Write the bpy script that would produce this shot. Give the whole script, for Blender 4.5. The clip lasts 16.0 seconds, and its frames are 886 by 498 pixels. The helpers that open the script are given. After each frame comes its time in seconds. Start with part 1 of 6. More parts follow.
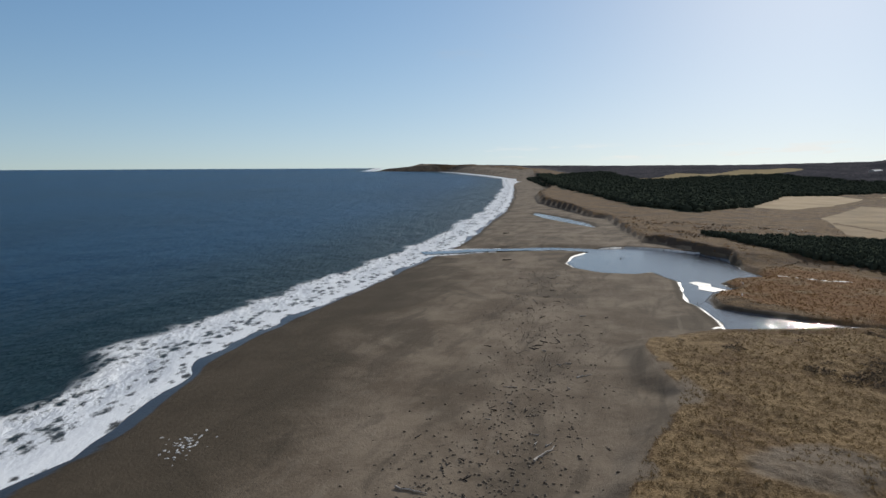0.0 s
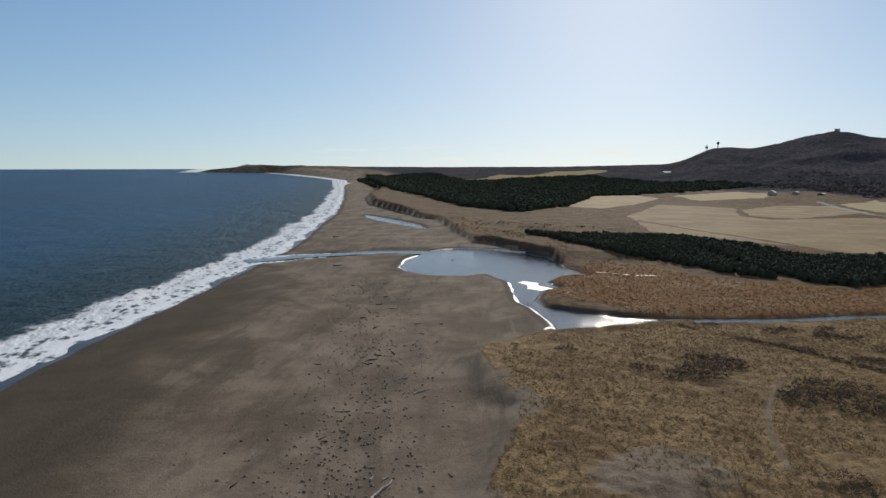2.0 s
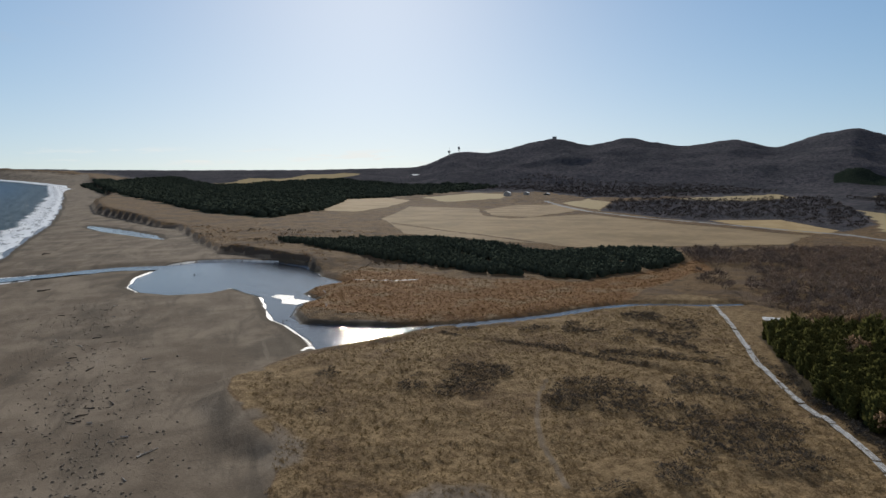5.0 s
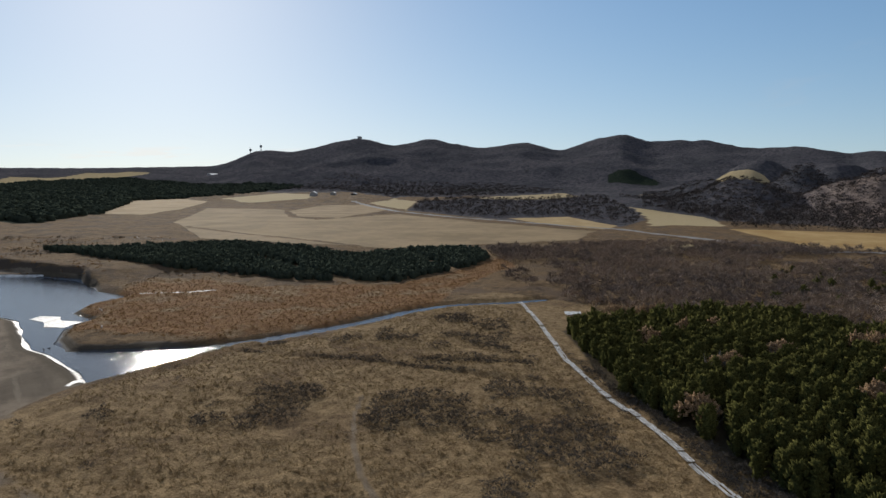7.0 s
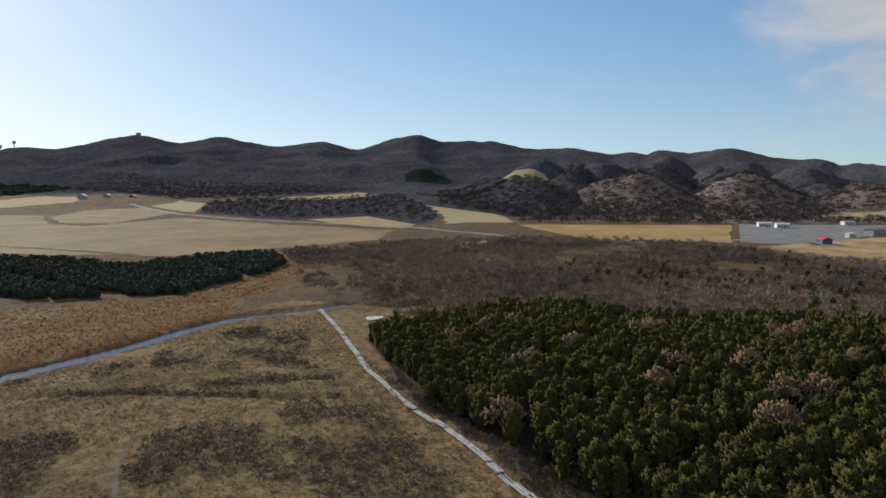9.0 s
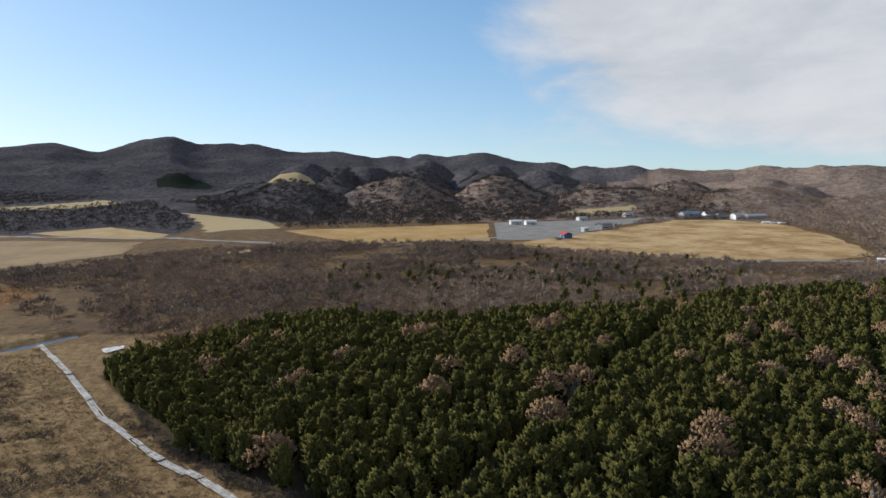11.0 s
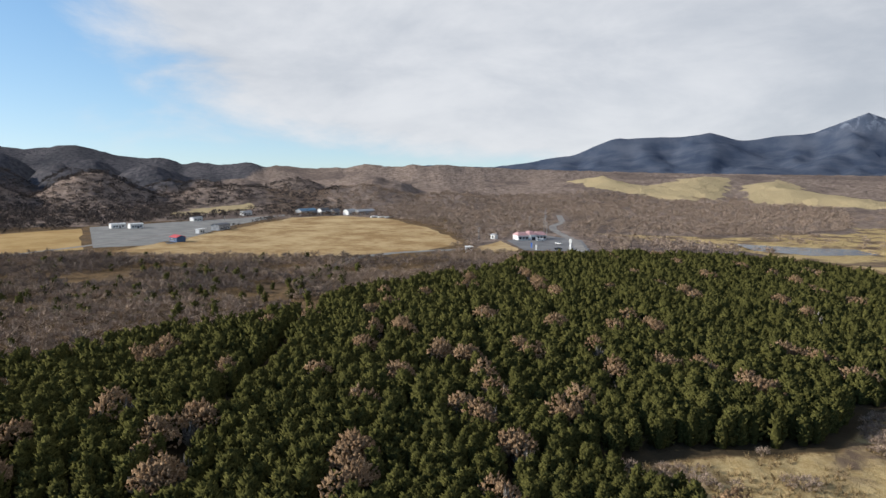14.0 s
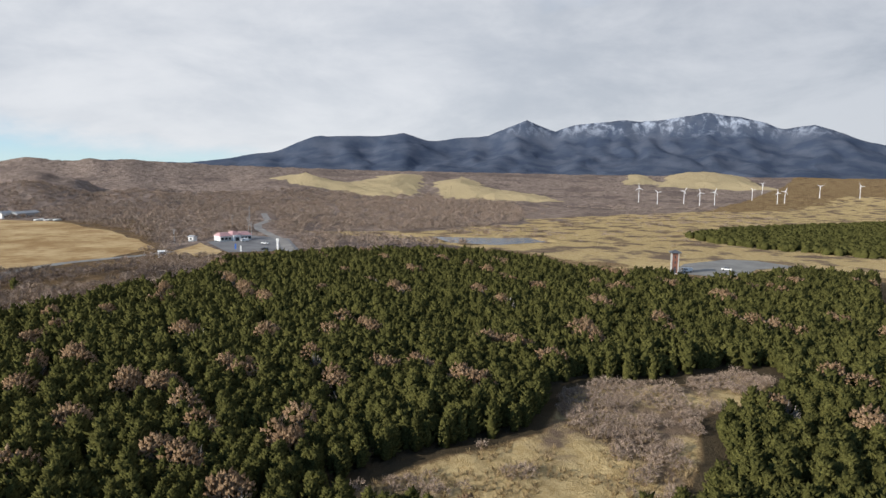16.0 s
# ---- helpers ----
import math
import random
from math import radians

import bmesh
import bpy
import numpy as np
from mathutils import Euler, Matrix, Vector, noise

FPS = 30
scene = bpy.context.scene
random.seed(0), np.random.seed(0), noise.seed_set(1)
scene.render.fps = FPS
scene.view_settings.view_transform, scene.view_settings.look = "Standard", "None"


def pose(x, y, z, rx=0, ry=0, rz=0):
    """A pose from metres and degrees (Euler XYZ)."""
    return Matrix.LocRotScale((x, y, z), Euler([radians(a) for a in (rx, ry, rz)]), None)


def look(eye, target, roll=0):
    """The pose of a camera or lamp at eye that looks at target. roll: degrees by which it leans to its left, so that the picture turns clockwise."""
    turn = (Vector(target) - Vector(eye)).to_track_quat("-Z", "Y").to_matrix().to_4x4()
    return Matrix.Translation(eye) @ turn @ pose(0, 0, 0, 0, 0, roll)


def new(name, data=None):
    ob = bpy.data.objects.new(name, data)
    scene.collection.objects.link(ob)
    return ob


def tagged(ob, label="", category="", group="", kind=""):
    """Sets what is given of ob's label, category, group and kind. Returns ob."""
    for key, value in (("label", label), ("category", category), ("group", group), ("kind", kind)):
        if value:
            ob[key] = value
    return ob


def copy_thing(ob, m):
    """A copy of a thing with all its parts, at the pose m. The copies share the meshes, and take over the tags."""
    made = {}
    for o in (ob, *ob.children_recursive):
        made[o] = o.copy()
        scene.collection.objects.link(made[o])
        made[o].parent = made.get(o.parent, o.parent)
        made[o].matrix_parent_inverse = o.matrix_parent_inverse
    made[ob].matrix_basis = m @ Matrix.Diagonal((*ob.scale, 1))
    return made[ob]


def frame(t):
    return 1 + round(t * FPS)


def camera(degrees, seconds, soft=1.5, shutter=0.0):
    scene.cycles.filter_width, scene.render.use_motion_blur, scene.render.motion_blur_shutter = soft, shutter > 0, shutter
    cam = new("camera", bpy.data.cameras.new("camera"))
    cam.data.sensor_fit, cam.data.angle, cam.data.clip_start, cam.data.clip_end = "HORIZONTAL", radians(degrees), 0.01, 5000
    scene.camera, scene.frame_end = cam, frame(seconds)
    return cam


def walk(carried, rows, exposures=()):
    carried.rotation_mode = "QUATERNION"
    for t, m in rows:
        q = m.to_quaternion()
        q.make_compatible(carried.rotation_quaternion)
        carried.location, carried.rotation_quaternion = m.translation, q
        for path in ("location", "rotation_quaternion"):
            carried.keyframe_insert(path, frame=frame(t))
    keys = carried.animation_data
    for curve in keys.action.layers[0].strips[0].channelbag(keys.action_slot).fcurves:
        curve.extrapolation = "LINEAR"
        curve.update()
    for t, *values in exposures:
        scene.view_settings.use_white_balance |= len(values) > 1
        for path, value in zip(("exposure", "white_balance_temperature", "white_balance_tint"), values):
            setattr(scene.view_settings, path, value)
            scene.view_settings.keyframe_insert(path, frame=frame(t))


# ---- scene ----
# The flight: seconds, place, heading clockwise from north, tilt, lean.
FLIGHT = [
    (0, -16.07, -35.97, 46.59, -2.20, -7.32, -0.22),
    (0.5, -15.79, -33.02, 46.57, 1.60, -7.33, -0.15),
    (1, -15.44, -30.06, 46.59, 5.40, -7.36, -0.10),
    (1.5, -14.98, -27.12, 46.63, 9.09, -7.31, -0.06),
    (2, -14.36, -24.23, 46.64, 12.65, -7.25, -0.02),
    (2.5, -13.55, -21.42, 46.65, 15.93, -7.18, 0.02),
    (3, -12.49, -18.72, 46.66, 18.97, -7.13, 0.04),
    (5.5, -5.67, -6.07, 46.39, 38.32, -6.98, -0.02),
    (6, -4.00, -3.82, 46.38, 42.56, -6.98, 0.07),
    (6.5, -2.09, -1.80, 46.38, 46.80, -6.96, 0.19),
    (7, -0.00, 0.00, 46.39, 51.05, -6.97, 0.30),
    (7.5, 2.25, 1.56, 46.37, 55.25, -7.00, 0.39),
    (8, 4.64, 2.84, 46.36, 59.57, -6.97, 0.43),
    (8.5, 7.17, 3.76, 46.37, 63.99, -6.98, 0.35),
    (11, 20.56, 5.83, 46.27, 88.83, -6.62, -0.15),
    (11.5, 23.31, 5.79, 46.29, 94.32, -6.64, -0.11),
    (12, 26.09, 5.39, 46.38, 99.87, -6.69, -0.01),
    (12.5, 28.87, 4.69, 46.44, 105.37, -6.74, 0.04),
    (13, 31.61, 3.73, 46.48, 110.81, -6.79, 0.12),
    (13.5, 34.28, 2.57, 46.53, 116.24, -6.81, 0.22),
    (14, 36.83, 1.22, 46.54, 121.73, -6.84, 0.27),
    (14.5, 39.20, -0.30, 46.51, 127.01, -6.89, 0.30),
    (15, 41.41, -2.01, 46.48, 132.63, -6.91, 0.39),
    (15.5, 43.46, -3.87, 46.46, 139.95, -6.91, 0.58),
    (16, 45.42, -5.82, 46.44, 147.46, -6.91, 0.73),]
cam = camera(68.76, 16.0)
walk(cam, [(t, pose(x, y, z, 90 + tilt, 0, -turn) @ pose(0, 0, 0, 0, 0, lean)) for t, x, y, z, turn, tilt, lean in FLIGHT],
     [(0, -0.1), (3, -0.1), (6, -0.1), (8.5, 0.1), (11, 0.45), (13.5, 0.57), (16, 0.60)])

# ---------------------------------------------------------------- light
SUN_AZ, SUN_EL = 28.0, 22.0
world = bpy.data.worlds.new("sky")
scene.world = world
world.use_nodes = True


def add(nt, kind, ins=None):
    """A node with its inputs set from numbers or sockets."""
    n = nt.nodes.new(kind)
    for k, v in (ins or {}).items():
        if isinstance(v, bpy.types.NodeSocket):
            nt.links.new(v, n.inputs[k])
        else:
            n.inputs[k].default_value = v
    return n


def math_n(nt, op, a, b=0.0, c=0.0):
    n = nt.nodes.new("ShaderNodeMath")
    n.operation = op
    for i, v in enumerate((a, b, c)):
        if isinstance(v, bpy.types.NodeSocket):
            nt.links.new(v, n.inputs[i])
        else:
            n.inputs[i].default_value = v
    return n.outputs[0]


def mix_n(nt, fac, a, b):
    """Colour a where fac is 0, b where it is 1."""
    n = nt.nodes.new("ShaderNodeMix")
    n.data_type = "RGBA"
    for i, v in ((0, fac), (6, a), (7, b)):
        if isinstance(v, bpy.types.NodeSocket):
            nt.links.new(v, n.inputs[i])
        else:
            n.inputs[i].default_value = (*v, 1.0) if isinstance(v, tuple) else v
    return n.outputs[2]


def step_n(nt, v, lo, hi, to_lo=0.0, to_hi=1.0):
    n = nt.nodes.new("ShaderNodeMapRange")
    n.interpolation_type = "SMOOTHSTEP"
    nt.links.new(v, n.inputs[0])
    for i, x in enumerate((lo, hi, to_lo, to_hi)):
        n.inputs[i + 1].default_value = x
    return n.outputs[0]


def noise_n(nt, vec, scale, detail=4.0, rough=0.55, warp=0.0):
    return add(nt, "ShaderNodeTexNoise", {"Vector": vec, "Scale": scale, "Detail": detail, "Roughness": rough, "Distortion": warp}).outputs[0]


def build_sky():
    nt = world.node_tree
    back = nt.nodes["Background"]
    co = add(nt, "ShaderNodeTexCoord").outputs["Generated"]
    sep = add(nt, "ShaderNodeSeparateXYZ", {0: co})
    x, y, z = sep.outputs
    up = math_n(nt, "ADD", math_n(nt, "MAXIMUM", z, 0.0), 0.055)
    vec = add(nt, "ShaderNodeCombineXYZ", {0: x, 1: y, 2: up}).outputs[0]
    sky = nt.nodes.new("ShaderNodeTexSky")
    sky.sky_type, sky.sun_disc, sky.sun_elevation, sky.sun_rotation = "NISHITA", False, radians(SUN_EL), radians(SUN_AZ)
    sky.altitude, sky.air_density, sky.dust_density, sky.ozone_density = 50, 1.0, 0.3, 1.6
    nt.links.new(vec, sky.inputs[0])
    # a bank of cloud over the mountains, thinning towards the sea
    az = math_n(nt, "MULTIPLY", math_n(nt, "ARCTAN2", x, y), 57.2958)
    az = math_n(nt, "MULTIPLY_ADD", math_n(nt, "LESS_THAN", az, -60.0), 360.0, az)
    el = math_n(nt, "MULTIPLY", math_n(nt, "ARCSINE", z), 57.2958)
    vault = add(nt, "ShaderNodeCombineXYZ", {0: x, 1: y, 2: math_n(nt, "MULTIPLY", z, 2.6)}).outputs[0]
    n1 = noise_n(nt, vault, 2.2, 4, 0.5)
    n2 = noise_n(nt, vault, 3.4, 7, 0.6, 0.25)
    reach = math_n(nt, "MULTIPLY", math_n(nt, "ADD", el, 0.4), math_n(nt, "MAXIMUM", math_n(nt, "SUBTRACT", az, 90.0), 0.0))
    reach = math_n(nt, "ADD", reach, math_n(nt, "MULTIPLY", math_n(nt, "SUBTRACT", n2, 0.5), 230.0))
    bank = step_n(nt, reach, 35.0, 120.0)
    holes = step_n(nt, n1, 0.30, 0.42)
    bank = math_n(nt, "MULTIPLY", bank, math_n(nt, "MULTIPLY_ADD", holes, 0.35, 0.65))
    bank = math_n(nt, "MULTIPLY", bank, step_n(nt, az, 330.0, 220.0))
    flat = add(nt, "ShaderNodeCombineXYZ", {0: x, 1: y, 2: math_n(nt, "MULTIPLY", z, 7.0)}).outputs[0]
    low = math_n(nt, "MULTIPLY", step_n(nt, math_n(nt, "ABSOLUTE", math_n(nt, "SUBTRACT", el, 1.1)), 0.9, 0.2),
                 step_n(nt, noise_n(nt, flat, 14, 5), 0.52, 0.66))
    low = math_n(nt, "MULTIPLY", low, math_n(nt, "MULTIPLY", step_n(nt, az, -4.0, 14.0), step_n(nt, az, 50.0, 30.0)))
    cloud = mix_n(nt, step_n(nt, n2, 0.28, 0.70), (4.8, 5.05, 5.5), (6.6, 6.7, 6.95))
    cloud = mix_n(nt, step_n(nt, az, 135.0, 185.0), cloud, mix_n(nt, step_n(nt, n2, 0.30, 0.68), (3.2, 3.45, 3.9), (5.0, 5.15, 5.5)))
    tone = add(nt, "ShaderNodeHueSaturation", {"Saturation": 1.12, "Value": 1.55, "Color": sky.outputs[0]}).outputs[0]
    bands = add(nt, "ShaderNodeSeparateColor", {0: tone}).outputs
    soft = [math_n(nt, "DIVIDE", c, math_n(nt, "MULTIPLY_ADD", c, 0.055, 1.0)) for c in bands[:3]]
    blue = add(nt, "ShaderNodeCombineColor", {0: math_n(nt, "MULTIPLY", soft[0], 0.90), 1: soft[1], 2: math_n(nt, "MULTIPLY", soft[2], 1.14)}).outputs[0]
    blue = add(nt, "ShaderNodeHueSaturation", {"Saturation": 1.02, "Value": 1.15, "Color": blue}).outputs[0]
    col = mix_n(nt, math_n(nt, "MULTIPLY", bank, 0.93), blue, cloud)
    col = mix_n(nt, math_n(nt, "MULTIPLY", low, 0.6), col, (11.5, 11.3, 10.8))
    nt.links.new(col, back.inputs[0])
    back.inputs[1].default_value = 0.08


build_sky()
sun = new("sun", bpy.data.lights.new("sun", "SUN"))
sun.data.energy, sun.data.angle, sun.data.color = 4.1, radians(0.55), (1.0, 0.94, 0.85)
sun.matrix_world = look((0, 0, 500), (-math.sin(radians(SUN_AZ)) * 100, -math.cos(radians(SUN_AZ)) * 100, 500 - 100 * math.tan(radians(SUN_EL))))

# ---------------------------------------------------------------- the lie of the land
rng = np.random.default_rng(7)


def lattice(ix, iy, seed):
    h = (ix.astype(np.int64) * 374761393 + iy.astype(np.int64) * 668265263 + seed * 1442695041) & 0xFFFFFFFF
    h = ((h ^ (h >> 13)) * 1274126177) & 0xFFFFFFFF
    return ((h ^ (h >> 16)) & 0xFFFF) / 65535.0


def vnoise(x, y, size, seed=0):
    """Smooth noise, 0 to 1, with features of that size in metres."""
    x, y = np.asarray(x, float) / size + 1000.5, np.asarray(y, float) / size + 1000.5
    ix, iy = np.floor(x), np.floor(y)
    u, v = x - ix, y - iy
    u, v = u * u * (3 - 2 * u), v * v * (3 - 2 * v)
    a, b = lattice(ix, iy, seed), lattice(ix + 1, iy, seed)
    c, d = lattice(ix, iy + 1, seed), lattice(ix + 1, iy + 1, seed)
    return (a * (1 - u) + b * u) * (1 - v) + (c * (1 - u) + d * u) * v


def fbm(x, y, size, octaves=4, seed=0):
    total, amp, norm = 0.0, 1.0, 0.0
    for k in range(octaves):
        total, norm = total + amp * vnoise(x, y, size / 2 ** k, seed + k * 17), norm + amp
        amp *= 0.5
    return total / norm


def inside(poly, x, y):
    """Metres to the outline, positive inside it."""
    x, y = np.asarray(x, float), np.asarray(y, float)
    best, odd = np.full(x.shape, 1e9), np.zeros(x.shape, bool)
    for (ax, ay), (bx, by) in zip(poly, poly[1:] + poly[:1]):
        ex, ey = bx - ax, by - ay
        t = np.clip(((x - ax) * ex + (y - ay) * ey) / (ex * ex + ey * ey + 1e-9), 0, 1)
        best = np.minimum(best, np.hypot(x - ax - t * ex, y - ay - t * ey))
        if ay != by:
            odd ^= ((ay > y) != (by > y)) & (x < ex * (y - ay) / (by - ay) + ax)
    return np.where(odd, best, -best)


def along(line, x, y):
    """Metres to an open line."""
    best = np.full(np.shape(x), 1e9)
    for (ax, ay), (bx, by) in zip(line, line[1:]):
        ex, ey = bx - ax, by - ay
        t = np.clip(((x - ax) * ex + (y - ay) * ey) / (ex * ex + ey * ey + 1e-9), 0, 1)
        best = np.minimum(best, np.hypot(x - ax - t * ex, y - ay - t * ey))
    return best


def smooth(v, lo, hi):
    t = np.clip((v - lo) / (hi - lo), 0, 1)
    return t * t * (3 - 2 * t)


# shoreline: y, x
SHORE_Y = [-3000, -300, -60, 0, 55, 73, 93, 108, 133, 181, 248, 304, 386, 491, 622, 914, 1435, 2154, 2600, 3200, 3600, 3750, 5000]
SHORE_X = [-900, -150, -104, -94, -84, -79, -80, -81, -78, -66, -48, -33, -15, -1, 20, 48, 86, 121, 60, -60, -180, -620, -700]
# edge of the grown land above the beach
LAND = [(-90, -250), (-50, -90), (-25, -20), (-5, 25), (9, 53), (17, 68), (27, 86), (25, 97), (28, 117), (31, 126), (52, 138), (62, 141),
        (75, 142), (97, 147), (84, 155), (72, 166), (66, 175), (68, 187), (75, 199), (84, 204), (85, 218), (90, 224), (106, 230), (105, 248),
        (110, 275), (113, 285), (106, 309), (98, 342), (89, 350), (92, 408), (104, 518), (95, 538), (87, 636), (75, 758), (86, 918), (144, 1180),
        (181, 1728), (265, 2828), (140, 3300), (-640, 4100), (5000, 5000), (5000, -4000), (-300, -4000)]
LAGOON = [(31, 269), (37, 290), (56, 322), (71, 327), (90, 317), (103, 302), (109, 280), (105, 250), (107, 230), (89, 225), (83, 218), (83, 203), (73, 198),
          (65, 184), (64, 173), (71, 164), (83, 154), (98, 149), (92, 145), (74, 143), (63, 142), (57, 144), (59, 157), (60, 173), (59, 182), (62, 196),
          (68, 219), (64, 244), (54, 238), (42, 241), (33, 254)]
FAR_LAGOON = [(50, 600), (62, 560), (72, 520), (80, 480), (78, 446), (70, 470), (62, 500), (52, 535), (46, 580)]
STREAM = [(92, 147), (104, 144), (117, 141), (132, 138), (151, 137), (165, 134), (174, 128), (184, 119), (196, 112)]
OUTFLOW = [(-40, 306), (-27, 310), (-12, 318), (8, 321), (34, 325), (52, 318), (60, 312)]
PINES = [(158, 85), (138, 68), (121, 54), (110, 39), (104, 29), (95, 17), (83, -4), (74, -40), (62, -70), (30, -90), (0, -130), (0, -230), (37, -255), (37, -318), (63, -323),
         (83, -288), (95, -262), (112, -273), (151, -272), (172, -292), (217, -295), (264, -248), (289, -198), (262, -166), (252, -116), (239, -82),
         (222, -56), (216, -36), (214, -18), (203, 4), (203, 24), (214, 38), (205, 50), (196, 62), (173, 77)]
CLEARING = [(104, -66), (97, -88), (88, -104), (93, -127), (88, -137), (75, -142), (66, -162), (57, -158), (58, -142), (66, -126), (62, -108), (62, -92), (72, -74)]
STRIP = [(133, 388), (155, 352), (192, 338), (214, 326), (224, 284), (231, 243), (254, 240), (285, 232), (294, 214), (272, 188), (242, 178), (189, 176), (177, 190),
         (164, 209), (157, 234), (152, 260), (139, 271), (133, 325)]
STRIP_EAST = [(147, -478), (125, -556), (79, -631), (10, -740), (-60, -640), (20, -419), (62, -425), (97, -432), (126, -449)]
SHRUBWOOD = [(300, 212), (340, 190), (400, 150), (425, 100), (432, 40), (424, -20), (395, -50), (360, -110), (325, -150), (340, -205), (300, -215), (286, -190), (266, -160), (258, -110),
             (240, -76), (222, -50), (214, -28), (206, -8), (200, 6), (202, 26), (212, 40), (204, 56), (192, 70), (190, 92), (205, 120), (225, 150), (260, 172)]
REEDS = [(90, 152), (120, 144), (165, 137), (190, 148), (250, 162), (290, 190), (240, 176), (182, 172), (150, 205), (128, 258), (110, 245), (84, 215), (68, 187)]
FIELDS = {
    "pale": [(275, 660), (423, 922), (496, 926), (482, 796), (368, 665), (299, 612)],
    "broad": [(276, 509), (400, 661), (444, 586), (379, 493), (375, 447), (476, 446), (449, 322), (443, 214), (381, 196), (327, 222), (270, 253), (241, 298), (219, 377)],
    "corner": [(432, 561), (525, 612), (572, 594), (526, 500), (400, 448), (390, 492)],
    "gold": [(436, -32), (490, -78), (641, -202), (645, -252), (582, -277), (466, -256), (370, -220), (347, -166), (359, -123), (383, -65)],
    "verge": [(530, 141), (600, -22), (452, -17), (430, 60), (470, 100)],
    "west": [(500, 330), (560, 300), (500, 219), (462, 214), (470, 260)],
}
LOT = [(612, -29), (641, -111), (654, -153), (683, -216), (568, -124), (456, -64), (458, -22)]
TRACK = [(181, 113), (177, 109), (155, 89), (132, 70), (118, 55), (108, 42), (100, 33), (94, 27), (84, 16)]
ROAD = [(600, 640), (508, 476), (484, 380), (475, 311), (473, 254), (470, 204), (440, 134), (425, 100), (411, 65)]
DITCHES = [[(88, 137), (92, 124), (99, 114), (104, 101), (108, 89), (112, 77), (115, 68)], [(112, 98), (117, 88), (125, 75)]]
FOOTPATH = [(84, 88), (77, 83), (71, 77), (66, 71), (61, 64), (54, 52)]
BLOWOUT = [(20, 50), (24, 58), (31, 63), (40, 65), (47, 60), (48, 48), (34, 42)]
POND = [(289, -373), (264, -385), (233, -409), (212, -392), (230, -355), (259, -349)]
GOLD_PLAIN = [(385, -338), (316, -398), (293, -518), (289, -613), (200, -790), (110, -900), (60, -1400), (-500, -1500), (-500, -420), (32, -340), (65, -350),
              (86, -308), (117, -305), (189, -325), (291, -350)]
COAST_WOOD = [(173, 2057), (142, 1086), (160, 880), (158, 645), (193, 562), (270, 640), (420, 879), (550, 898), (957, 1186), (818, 1443), (838, 1830), (451, 1737), (505, 2447)]
DARK_WOODS = [
    [(535, 485), (685, 599), (799, 595), (948, 491), (1037, 483), (577, 229), (494, 215), (496, 267), (489, 320), (500, 393)],
    [(1036, 463), (1012, 395), (1212, 99), (700, 20), (625, 60), (617, 186), (826, 299)],
    [(852, 1143), (1103, 1227), (1145, 1074), (1278, 837), (1196, 645), (1083, 632), (855, 637), (733, 687), (885, 985)],
    [(620, -20), (650, 40), (900, 60), (1000, -60), (860, -170), (720, -150), (660, -105)],
]
FAR_FIELDS = [
    [(398, 1715), (565, 1784), (802, 1878), (1126, 2201), (1011, 2423), (631, 2116)], [(813, 617), (1134, 612), (1019, 517), (833, 505)],
    [(1095, 458), (1180, 379), (1462, 388), (1416, 281), (1278, 262), (1140, 356)], [(1037, 473), (784, 342), (655, 198), (554, 149), (517, 205), (581, 225)],
    [(368, 154), (414, 133), (385, 119), (355, 144)],
    [(604, 617), (714, 670), (685, 599), (528, 478)], [(541, 863), (742, 980), (742, 885), (629, 769), (496, 726)], [(700, -100), (830, -150), (850, -240), (760, -180)],
]
MOUNDS = [
    [(1000, -880), (1060, -1040), (895, -958), (593, -794), (710, -804), (855, -826)], [(859, -899), (964, -1200), (930, -1300), (624, -839)],
    [(785, -1123), (876, -1400), (799, -1320), (655, -1118), (499, -1050), (382, -844), (471, -827), (577, -839)], [(505, -1480), (640, -2000), (440, -1607)],
    [(430, -1523), (560, -2200), (440, -2100), (330, -2000), (181, -1488), (339, -1458)],
]
TOWER_LOT = [(114, -299), (107, -303), (85, -302), (83, -338), (65, -358), (87, -371), (100, -369), (115, -336)]
PARKING = [(374, -256), (386, -300), (350, -300), (303, -262), (325, -232)]
LAWN = [(345, -207), (374, -252), (330, -232), (318, -217)]

# skyline of the hills: bearing, rise in degrees
RIDGE_AZ = [-60, -12, -7.5, -4.6, 2.4, 12, 22, 26, 31.5, 32.9, 34.7, 38.3, 41.3, 43.6, 46.3, 49.5, 54, 58.2, 61.1, 63.4, 66.2, 68.5, 72.5, 76.7, 78.2, 81.8, 84.2, 87.2, 92, 95.6,
            100, 104, 108.7, 112, 117, 123, 127, 140, 160, 185]
RIDGE_EL = [-1, -0.9, -0.25, 0.0, -0.05, -0.1, -0.1, 0.0, 0.1, 0.5, 1.45, 1.4, 2.2, 2.7, 1.95, 2.6, 1.85, 2.3, 1.6, 2.4, 3.05, 2.4, 2.5, 1.8, 2.0, 1.6, 1.35, 1.6, 1.6, 1.2,
            0.5, 0.6, 0.2, 0.3, 0.5, 0.4, 0.15, -0.15, -0.3, -0.3]
PEAK_AZ = [100, 108, 113, 116, 121, 126, 129.2, 132.7, 136.5, 139.9, 143.5, 145.8, 150.9, 154.2, 156.6, 158.3, 161.6, 164.8, 168.7, 171.2, 174.1, 176.4, 179, 182, 190, 220, 330]
